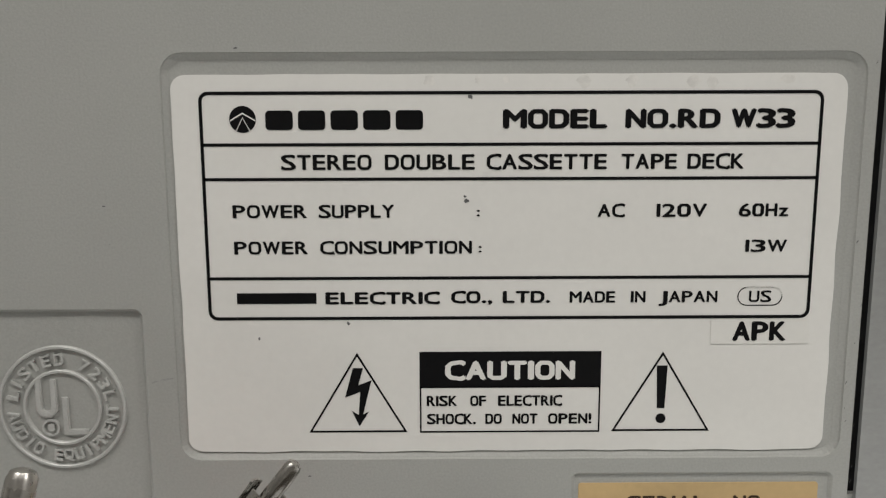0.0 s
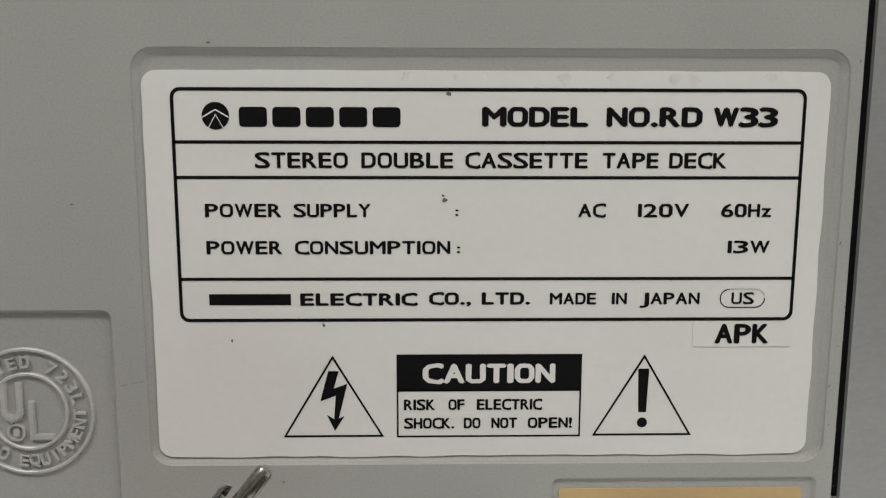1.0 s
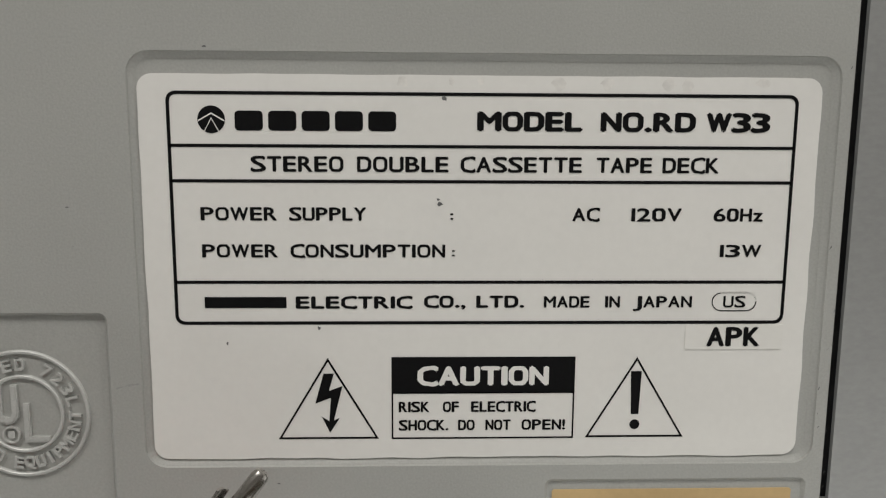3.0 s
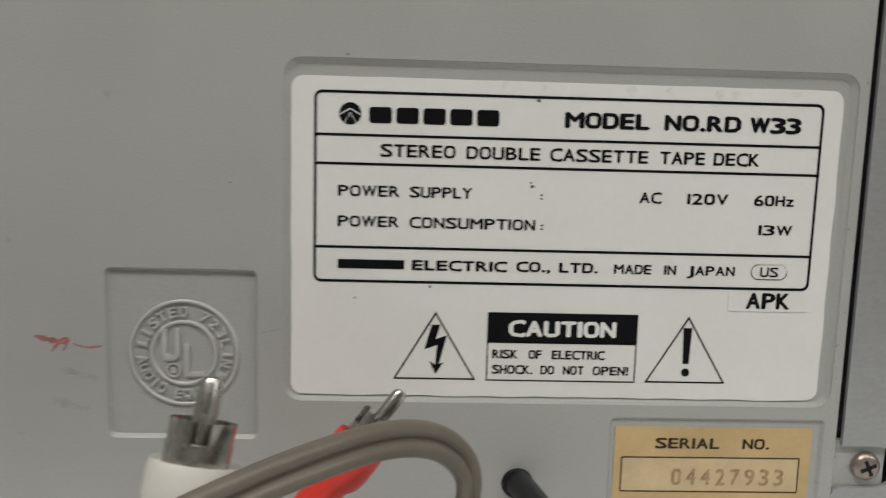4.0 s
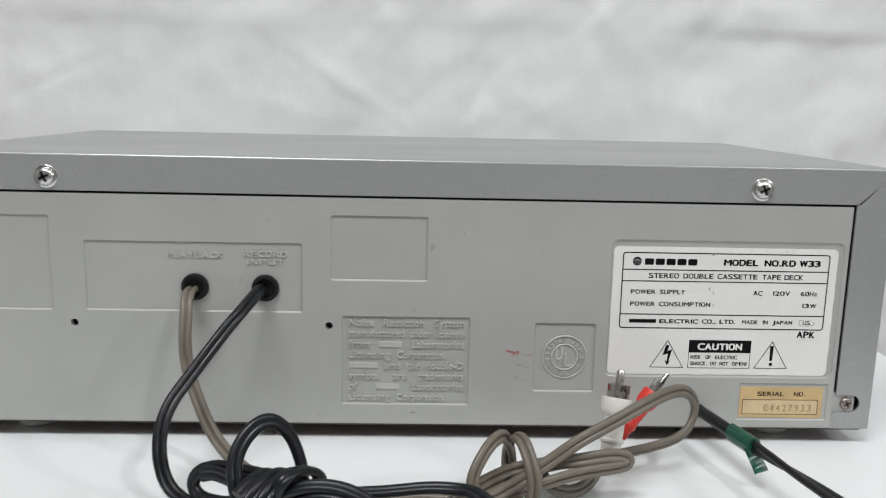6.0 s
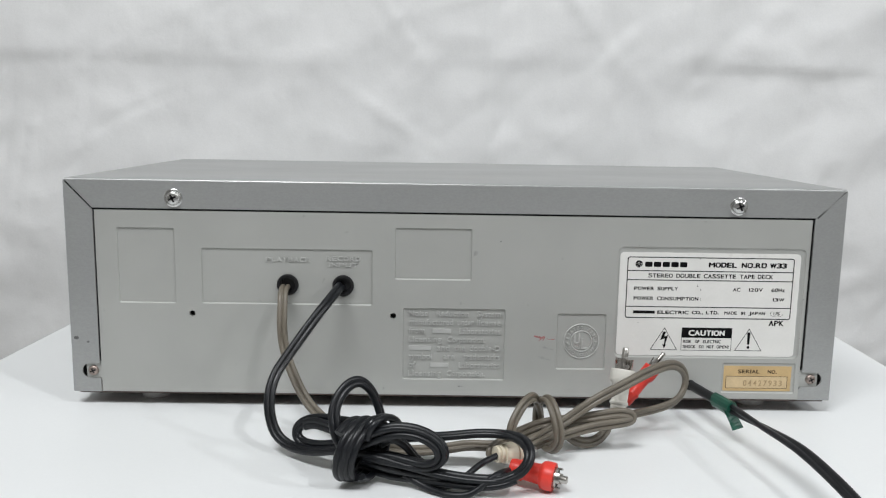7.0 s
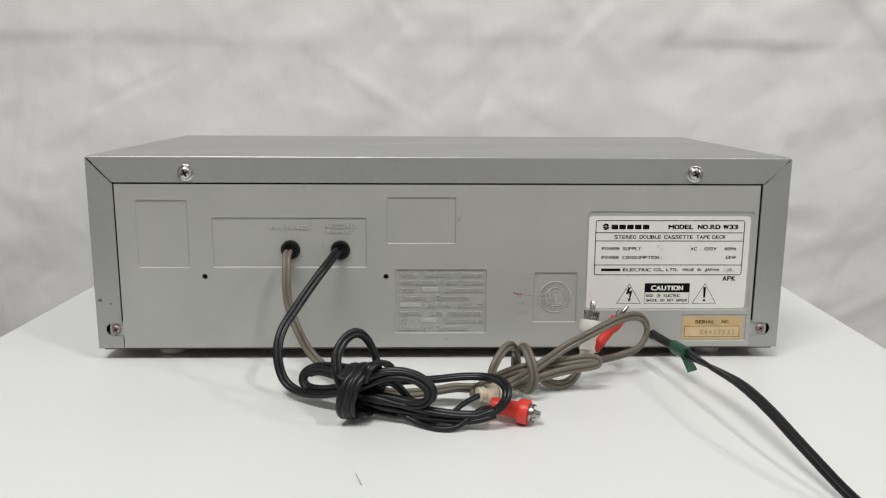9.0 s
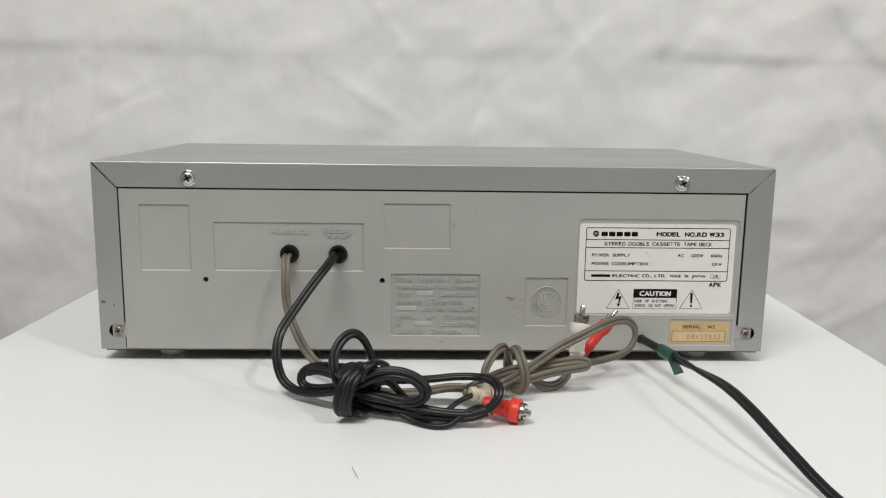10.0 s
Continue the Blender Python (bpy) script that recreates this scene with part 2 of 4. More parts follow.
def twin(r, n=8, apart=0.92, cut=38):
    """Section of a two-core flat lead."""
    s = apart * r
    right = [(s + r * math.cos(radians(a)), r * math.sin(radians(a))) for a in np.linspace(-180 + cut, 180 - cut, n)]
    return right + [(-x, -z) for x, z in right]


def single(r, n=10):
    return [(r * math.cos(2 * math.pi * i / n), r * math.sin(2 * math.pi * i / n)) for i in range(n)]


def sweep(bm, points, section, side=(0, 0, 1), twist=0.0, step=0.0015):
    """Draws a section along a line; side: the way its wide axis faces at the start, twist: degrees over the length, or pairs of metres and degrees."""
    line = smooth_path(points, step)
    rings, wide = [], Vector(side)
    run = np.concatenate([[0], np.cumsum(np.linalg.norm(np.diff(line, axis=0), axis=1))])
    stops = twist if isinstance(twist, tuple) else ((0, 0), (run[-1], twist))
    angles = np.interp(run, [at for at, _ in stops], [degrees for _, degrees in stops])
    for i, here in enumerate(line):
        way = Vector(line[min(i + 1, len(line) - 1)] - line[max(i - 1, 0)]).normalized()
        wide = (wide - way * wide.dot(way)).normalized()
        turn = Matrix.Rotation(radians(float(angles[i])), 3, way)
        u, w = turn @ wide, turn @ way.cross(wide)
        rings.append([bm.verts.new(Vector(here) + u * a + w * b) for a, b in section])
    for a, b in zip(rings, rings[1:]):
        bridge(bm, a, b)
    bm.faces.new(rings[0])
    bm.faces.new(rings[-1])


# ---- the room ----
def room():
    low, high = -0.75, 1.75
    for name, box in (("floor", (-2.2, 2.2, -2.6, 1.4, low - 0.1, low)), ("ceiling", (-2.2, 2.2, -2.6, 1.4, high, high + 0.1)),
                      ("wall_north", (-2.2, 2.2, 1.4, 1.5, low - 0.1, high + 0.1)), ("wall_south", (-2.2, 2.2, -2.7, -2.6, low - 0.1, high + 0.1)),
                      ("wall_east", (2.2, 2.3, -2.7, 1.5, low - 0.1, high + 0.1)), ("wall_west", (-2.3, -2.2, -2.7, 1.5, low - 0.1, high + 0.1))):
        ob = finish(slab(*box), name, FLOOR if name == "floor" else WALL)
        tagged(ob, "plain room " + name.split("_")[0], name.split("_")[0], kind="structure")


def backdrop_cloth():
    """A creased cotton sheet hung behind the table, with the marks of its folding and many small crumples."""
    nx, nz = 480, 320
    xs, zs = np.meshgrid(np.linspace(-1.15, 1.15, nx), np.linspace(-0.74, 0.80, nz))

    def octaves(fx, fz, turn, octave, seed):
        c, s = math.cos(radians(turn)), math.sin(radians(turn))
        out = np.empty(xs.shape)
        for k, (x, z) in enumerate(zip(xs.flat, zs.flat)):
            out.flat[k] = noise.fractal(Vector(((x * c + z * s) * fx, (z * c - x * s) * fz, seed)), 0.85, 2.0, octave)
        return out

    def ridge(d, width):
        return np.exp(-(d / width) ** 2)

    depth = 0.40 + 0.007 * octaves(1.3, 0.9, 0, 2, 3.1) + 0.0030 * octaves(5.0, 3.5, 35, 4, 8.0) + 0.0022 * octaves(14.0, 8.0, -40, 6, 1.7) + 0.0008 * octaves(34.0, 22.0, 20, 4, 6.3)
    # folded facets with sharp edges
    depth += 0.0060 * np.abs(octaves(4.0, 7.0, 28, 2, 12.4)) - 0.0045 * np.abs(octaves(9.0, 5.0, -35, 2, 4.9)) + 0.0025 * np.abs(octaves(11.0, 17.0, 20, 2, 2.2))
    # sharp little creases at all angles
    rnd = random.Random(21)
    for _ in range(300):
        cx, cz, a = rnd.uniform(-1.1, 1.1), rnd.uniform(-0.5, 0.75), rnd.choice((rnd.gauss(35, 22), rnd.gauss(-50, 22), rnd.gauss(85, 10)))
        c, s = math.cos(radians(a)), math.sin(radians(a))
        along, across = (xs - cx) * c + (zs - cz) * s, (zs - cz) * c - (xs - cx) * s
        across = across + rnd.uniform(-1.5, 1.5) * along ** 2
        reach, width, high = rnd.uniform(0.02, 0.10), rnd.uniform(0.0035, 0.008), rnd.choice((-1, 1)) * rnd.uniform(0.0006, 0.0022)
        shape = ridge(across, width) if rnd.random() < 0.4 else np.tanh(across / width) * ridge(across, 0.035)
        depth += high * shape * ridge(along, reach)
    # the folds that ironing left: one upright, level ones, and two slanting pulls beside it
    depth -= 0.0026 * ridge(xs - 0.046 - 0.002 * np.sin(zs * 19), 0.006) - 0.0014 * np.tanh((xs - 0.046) / 0.004)
    for level, strong in ((0.219, 1.0), (-0.25, 0.6), (0.64, 0.8)):
        share = (0.30 + 0.70 / (1 + np.exp(-(xs - 0.27) / 0.04)) + 0.45 * ridge(xs + 0.40, 0.14)) * (0.8 + 0.35 * np.sin(xs * 23 + level))
        depth -= 0.0030 * strong * np.tanh((zs - level - 0.003 * np.sin(xs * 11)) / 0.005) * share * ridge(zs - level, 0.09)
    depth -= 0.0026 * ridge(xs - 0.115 + 0.55 * (zs - 0.30) - 3 * (zs - 0.30) ** 2, 0.006) * ridge(zs - 0.30, 0.06)
    depth -= 0.0016 * ridge(xs + 0.06 + 0.7 * (zs - 0.27), 0.006) * ridge(zs - 0.27, 0.05)
    bm = bmesh.new()
    grid = [[bm.verts.new((xs[r, k], depth[r, k], zs[r, k])) for k in range(nx)] for r in range(nz)]
    for a, b in zip(grid, grid[1:]):
        for i in range(nx - 1):
            bm.faces.new((a[i], a[i + 1], b[i + 1], b[i]))
    ob = finish(bm, "backdrop_sheet", CLOTH, smooth=True)
    ob.data.shade_smooth()
    ob.modifiers.new("thickness", "SOLIDIFY").thickness = 0.0012
    tagged(ob, "white creased cotton sheet hung behind the table", "backdrop")
    rail = finish(slab(-1.2, 1.2, 0.385, 0.415, 0.79, 0.82, 0.004), "hanging_rail", WOODLEG)
    tagged(rail, "white wooden rail that holds the sheet", "rail")
    for x in (-1.1, 1.1):
        post = finish(slab(x - 0.015, x + 0.015, 0.43, 0.46, -0.75, 0.82, 0.004), "rail_post", WOODLEG)
        tagged(post, "white wooden post under the sheet rail", "post", "posts of the sheet rail")


def table():
    base = thing("table", (0, 0.05, -0.75), "white laminate table with a smooth matt top", "table")
    part("tabletop", slab(-0.303, 0.300, -0.30, 0.375, -0.025, 0.0, 0.0015), TABLE, base)
    for x in (-0.27, 0.27):
        for y in (-0.27, 0.345):
            part("leg", slab(x - 0.02, x + 0.02, y - 0.02, y + 0.02, -0.75, -0.025, 0.003), WOODLEG, base)
    base.rotation_euler.z = radians(-2.3)


room()
backdrop_cloth()
table()


# ---- the tape deck ----
deck = thing("cassette_deck", (0, 0.11, 0), "silver-grey metal cassette tape deck seen from its back", "cassette deck")
TOP, BOTTOM, HALF, DEPTH = 0.129, 0.0085, 0.215, 0.215
POCKETS = {  # x0, x1, z0, z1, corner radius, depth
    "blank_a": (-0.1868, -0.1562, 0.0605, 0.1018, 0.0006, 0.0008),
    "jacks": (-0.1408, -0.0470, 0.0607, 0.0910, 0.0006, 0.0008),
    "blank_b": (-0.0335, 0.0082, 0.0757, 0.1037, 0.0008, 0.0008),
    "notice": (-0.0288, 0.0278, 0.0182, 0.0585, 0.0006, 0.0009),
    "emblem": (0.0580, 0.0848, 0.0252, 0.0565, 0.0008, 0.0009),
    "label": (0.0912, 0.1941, 0.0334, 0.0947, 0.0022, 0.0008),
    "serial": (0.1530, 0.1940, 0.0125, 0.0293, 0.0006, 0.0006),
}
JACKS = ((-0.0936, 0.0713), (-0.0628, 0.0712))
HOLES = ((-0.1470, 0.0543), (-0.0348, 0.0543))
CORD_HOLE = (0.1350, 0.0163)


def back_panel():
    bm = bmesh.new()
    left, right, high = -0.1990, 0.1970, 0.1118
    outline = [(left, BOTTOM), (right, BOTTOM), (right, high), (left, high)]
    outer = ring_verts(bm, outline, 0)
    rim = ring_verts(bm, outline, 0.0025)
    bridge(bm, outer, rim)
    loops = [outer]
    for name, (x0, x1, z0, z1, r, deep) in POCKETS.items():
        lip = 0.0011 if name == "label" else 0.00060
        steps = [(lip, 0.0), (lip * 0.86, deep * 0.42), (lip * 0.35, deep * 0.80), (0.0, deep)] if name == "label" else [(lip, 0.0), (lip * 0.80, deep * 0.10), (lip * 0.12, deep * 0.86), (0.0, deep)]
        rings = [ring_verts(bm, rounded(x0 - o, x1 + o, z0 - o, z1 + o, r + o), y) for o, y in steps]
        loops.append(rings[0])
        for a, b in zip(rings, rings[1:]):
            bridge(bm, a, b)
        inside = [rings[-1]]
        if name == "jacks":
            for cx, cz in JACKS:
                a, b = ring_verts(bm, circle(cx, cz, 0.0052), deep), ring_verts(bm, circle(cx, cz, 0.0052), 0.003)
                bridge(bm, a, b)
                inside.append(a)
        fill(bm, inside)
    for cx, cz, r in [(*h, 0.0017) for h in HOLES] + [(*CORD_HOLE, 0.0031)]:
        a, b = ring_verts(bm, circle(cx, cz, r), 0), ring_verts(bm, circle(cx, cz, r), 0.003)
        bridge(bm, a, b)
        loops.append(a)
    fill(bm, loops)
    return part("back_panel", bm, PANEL, deck, "silver-grey painted panel with shallow moulded recesses")


def cover():
    """The folded sheet cover: a top and two sides with mitred flanges round the back panel."""
    y_out, bend, drop = 0.0003, 0.0011, 0.0161
    profile = [(DEPTH, TOP), (DEPTH - 0.0004, TOP), (y_out + bend + 0.0004, TOP)] + [(y_out + bend - bend * math.sin(radians(a)), TOP - bend + bend * math.cos(radians(a))) for a in (0, 22, 45, 68, 90)] + [(y_out, TOP - bend - 0.0004), (y_out, TOP - drop + 0.0004), (y_out, TOP - drop)]
    bm = bmesh.new()
    ends = []
    for s in (-1, 1):
        ends.append([bm.verts.new((s * (HALF - (max(0, TOP - z - 0.0002) * 0.93 if y < y_out + 0.0001 else 0.0004)), y, z)) for y, z in profile])
    for i in range(len(profile) - 1):
        bm.faces.new((ends[0][i], ends[0][i + 1], ends[1][i + 1], ends[1][i]))
    top = part("cover_top", bm, COVER, deck, "satin grey sheet top with a folded rear flange")
    top.modifiers.new("sheet", "SOLIDIFY").thickness = 0.0009
    for s in (-1, 1):
        bm = bmesh.new()
        inner, mitre = (0.2001, 0.0012) if s < 0 else (0.1986, 0.0005)
        # flange with a round slot for the screw
        slot = [(inner, 0.0245)] + [(0.2056 + 0.0044 * math.sin(radians(a)), 0.0202 + 0.0043 * math.cos(radians(a))) for a in range(0, 181, 15)] + [(inner, 0.0159)]
        low, tip = (inner - 0.0004, 0.0002) if s < 0 else (inner - 0.0014, 0.0013)
        outline = [(inner, TOP - drop - mitre)] + slot + [(low + tip, 0.0157), (low + tip * 0.3, 0.0157 - tip * 0.3), (low, 0.0157 - tip), (low, BOTTOM - 0.0004), (HALF, BOTTOM - 0.0004), (HALF, TOP - mitre - 0.0006)]
        plate(bm, [(s * x, z) for x, z in outline], y_out, y_out + 0.0009)
        part("side_flange", bm, COVER, deck, "satin grey sheet flange with a slot for a screw")
        bm = bmesh.new()
        plate(bm, [(s * x, z) for x, z in rounded(0.1965, 0.2079, 0.0150, 0.0254, 0.0015)], 0.0014, 0.0024)
        part("screw_tab", bm, PANEL, deck)
        bm = slab(s * HALF - 0.0005, s * HALF + 0.0004, y_out + 0.0002, DEPTH, BOTTOM - 0.0004, TOP - 0.0008, 0.0003)
        part("cover_side", bm, COVER, deck)


def inside_and_feet():
    # an added box fills the inside; its dark colour makes the gaps' shade
    part("gap_box", slab(-0.2115, 0.2115, 0.0045, 0.212, 0.0110, 0.1265), DARK, deck, "unseen inner box, coloured dark for the shade in the panel gaps")
    part("bottom_plate", slab(-0.213, 0.213, 0.003, 0.213, 0.0065, 0.0105), BROWN, deck, "dark brown pressed base plate")
    part("front_panel", slab(-0.215, 0.215, 0.2162, 0.236, 0.0085, 0.1275, 0.002), COVER, deck)
    for x in (-0.175, 0.1765):
        for y in (0.0200, 0.190):
            bm = lathe([(0.0078, 0.0), (0.0088, 0.001), (0.0095, 0.0065)], 24)
            bmesh.ops.transform(bm, matrix=Matrix.Translation((x, y, 0)), verts=bm.verts[:])
            part("foot", bm, FOOT, deck, "pale grey round plastic foot", smooth=True)


def cross_screw(x, z, y, r, mat, name, label, washer):
    """A pan-head screw; a flat black cross gives the shade of its cross recess."""
    turn = pose(x, y, z, 90, 0, 0)
    bm = lathe([(r * 0.98, 0), (r, r * 0.12), (r * 0.93, r * 0.34), (r * 0.72, r * 0.52), (r * 0.4, r * 0.6), (0.00005, r * 0.62)], 28)
    bmesh.ops.transform(bm, matrix=turn, verts=bm.verts[:])
    head = part(name, bm, mat, deck, label, smooth=True)
    bm = bmesh.new()
    for a in (0, 90):
        piece = slab(-r * 0.13, r * 0.13, -r * 0.56, r * 0.56, r * 0.3, r * 0.625)
        merge(bm, piece, turn @ pose(0, 0, 0, 0, 0, a + 25))
    part("recess_shade", bm, BLACKPLASTIC_AND_SHADE, head)
    if washer:
        bm = lathe([(r * 1.22, -0.0004), (r * 1.22, 0.0), (r * 1.12, 0.0003), (r * 0.8, 0.0003)], 28)
        bmesh.ops.transform(bm, matrix=turn, verts=bm.verts[:])
        part("washer", bm, mat, head, smooth=True)


def jack_grommets():
    for cx, cz in JACKS:
        bm = lathe([(0.0060, 0.0), (0.0060, 0.0012), (0.0055, 0.0019), (0.0045, 0.0021), (0.0038, 0.0016), (0.0036, -0.002), (0.00005, -0.002)], 28)
        bmesh.ops.transform(bm, matrix=pose(cx, 0.0006, cz, 90, 0, 0), verts=bm.verts[:])
        part("cable_grommet", bm, BLACKPLASTIC_AND_SHADE, deck, "black plastic cable grommet", smooth=True)
    bm = lathe([(0.0030, -0.003), (0.0030, 0.0003), (0.0026, 0.0006), (0.00005, 0.0006)], 24)
    bmesh.ops.transform(bm, matrix=pose(CORD_HOLE[0], 0, CORD_HOLE[1], 90, 0, 0), verts=bm.verts[:])
    part("cord_grommet", bm, BLACKPLASTIC_AND_SHADE, deck, "black plastic power cord grommet", smooth=True)


panel = back_panel()
cover()
inside_and_feet()
for side in (-1, 1):
    cross_screw(side * 0.1555, 0.1188, 0.0001, 0.0041, CHROME, "screw", "shiny chrome cross-head screw", True)
    cross_screw(side * 0.2040, 0.0202, 0.0014, 0.0029, RUSTY, "screw", "tarnished brownish cross-head screw", False)
jack_grommets()


# ---- moulded lettering on the panel ----
def moulded(words, x0, x1, z0, z1, floor_y, parent):
    bm = bmesh.new()
    lettering(bm, words, x0, x1, z0, z1, floor_y + 0.0002, 0.0006, 0.04)
    lettering(bm, words, x0, x1, z0, z1, floor_y + 0.0002, 0.0008, 0.012)
    part("moulded_lettering", bm, MOULD, parent, "raised letters coloured lighter for the light they catch")


moulded("PLAYBACK", -0.1055, -0.0812, 0.0843, 0.0868, 0.0008, panel)
moulded("RECORD", -0.0722, -0.0532, 0.0851, 0.0876, 0.0008, panel)
moulded("INPUT", -0.0706, -0.0545, 0.0817, 0.0840, 0.0008, panel)

NOTICE = (  # words of each line with the share of the line's width where they begin and end; BAR is a plain bar
    (("Noise", 0, .21), ("Reduction", .30, .65), ("System", .74, 1)),
    (("manufactured", 0, .485), ("under", .53, .705), ("license", .74, 1)),
    (("from", 0, .18), ("BAR", .26, .46), ("Laboratories", .55, 1)),
    (("Licensing", 0, .36), ("Corporation.", .42, .84)),
    (("BAR", 0, .25), ("and", .31, .45), ("the", .50, .62), ("double-D", .67, 1)),
    (("symbol", 0, .26), ("are", .38, .51), ("trademarks", .60, 1)),
    (("of", 0, .08), ("BAR", .24, .44), ("Laboratories", .55, 1)),
    (("Licensing", 0, .36), ("Corporation.", .42, .84)),
)
for row, line in enumerate(NOTICE):
    z = 0.0544 - row * 0.00497
    bm = bmesh.new()
    for words, a, b in line:
        x0, x1 = -0.0261 + a * 0.0519, -0.0261 + b * 0.0519
        if words == "BAR":
            add_box(bm, x0, x1, 0.0004, 0.0010, z + 0.0001, z + 0.0028, 0.0003)
        else:
            lettering(bm, words, x0, x1, z, z + 0.0032, 0.0011, 0.0007, 0.035)
            lettering(bm, words, x0, x1, z, z + 0.0032, 0.0011, 0.0009, 0.01)
    part("moulded_lettering", bm, MOULD, panel, "raised letters coloured lighter for the light they catch")


def emblem():
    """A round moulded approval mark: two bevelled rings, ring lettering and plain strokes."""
    cx, cz, y = 0.0716, 0.0410, 0.0011
    bm = bmesh.new()
    for outer, inner in ((0.0102, 0.0095), (0.0063, 0.0056)):
        ring = [[bm.verts.new((cx + r * math.cos(a), y - h, cz + r * math.sin(a))) for a in np.linspace(0, 2 * math.pi, 72, endpoint=False)]
                for r, h in ((outer, 0), (outer - 0.0001, 0.00060), (outer - 0.0002, 0.0007), (inner + 0.0002, 0.0007), (inner + 0.0001, 0.00060), (inner, 0))]
        for a, b in zip(ring, ring[1:]):
            bridge(bm, a, b)
    for words, start, end, outward in (("LISTED 723L", 165, 15, True), ("AUDIO EQUIPMENT", 190, 358, False)):
        for i, letter in enumerate(words):
            if letter == " ":
                continue
            a = start + (end - start) * i / (len(words) - 1)
            w = 0.0005 if letter == "I" else 0.0017 if letter in "MQ" else 0.00145
            turn = a - 90 if outward else a + 90
            at = Matrix.Translation((cx + 0.0079 * math.cos(radians(a)), y - 0.0004, cz + 0.0079 * math.sin(radians(a)))) @ Matrix.Rotation(radians(-turn), 4, "Y")
            for depth, bold in ((0.0006, 0.06), (0.0007, 0.01)):
                piece = bmesh.new()
                lettering(piece, letter, -w / 2, w / 2, -0.00095, 0.00095, 0.0004, depth, bold)
                merge(bm, piece, at)

    # the mark in the middle as plain strokes
    def stroke(points, half):
        for h, w in ((0.0006, half), (0.0007, half * 0.6)):
            for k, ((xa, za), (xb, zb)) in enumerate(zip(points, points[1:])):
                d = Vector((xb - xa, zb - za)).normalized() * w
                n = Vector((-d.y, d.x)).normalized() * w
                plate(bm, [(cx + xa - d.x + n.x, cz + za - d.y + n.y), (cx + xb + d.x + n.x, cz + zb + d.y + n.y),
                           (cx + xb + d.x - n.x, cz + zb + d.y - n.y), (cx + xa - d.x - n.x, cz + za - d.y - n.y)], y - h - 0.00001 * k, y + 0.00001 * k)

    arch = [(-0.0024 + 0.0012 * math.cos(radians(a)), 0.0002 + 0.0013 * math.sin(radians(a))) for a in range(180, 361, 30)]
    stroke([(-0.0036, 0.0042)] + arch + [(-0.0012, 0.0042)], 0.00048)
    stroke([(0.0005, 0.0012), (0.0005, -0.0041), (0.0034, -0.0041)], 0.00048)
    frame_plate(bm, circle(cx - 0.0020, cz - 0.0033, 0.0014, 24), circle(cx - 0.0020, cz - 0.0033, 0.0011, 24), y - 0.0007, y)
    plate(bm, rounded(cx - 0.0025, cx - 0.0015, cz - 0.0039, cz - 0.0027, 0.0003), y - 0.0006, y)
    part("approval_emblem", bm, MOULD, panel, "round moulded approval emblem")


emblem()


# ---- the printed labels ----
LABEL_Y = 0.0005


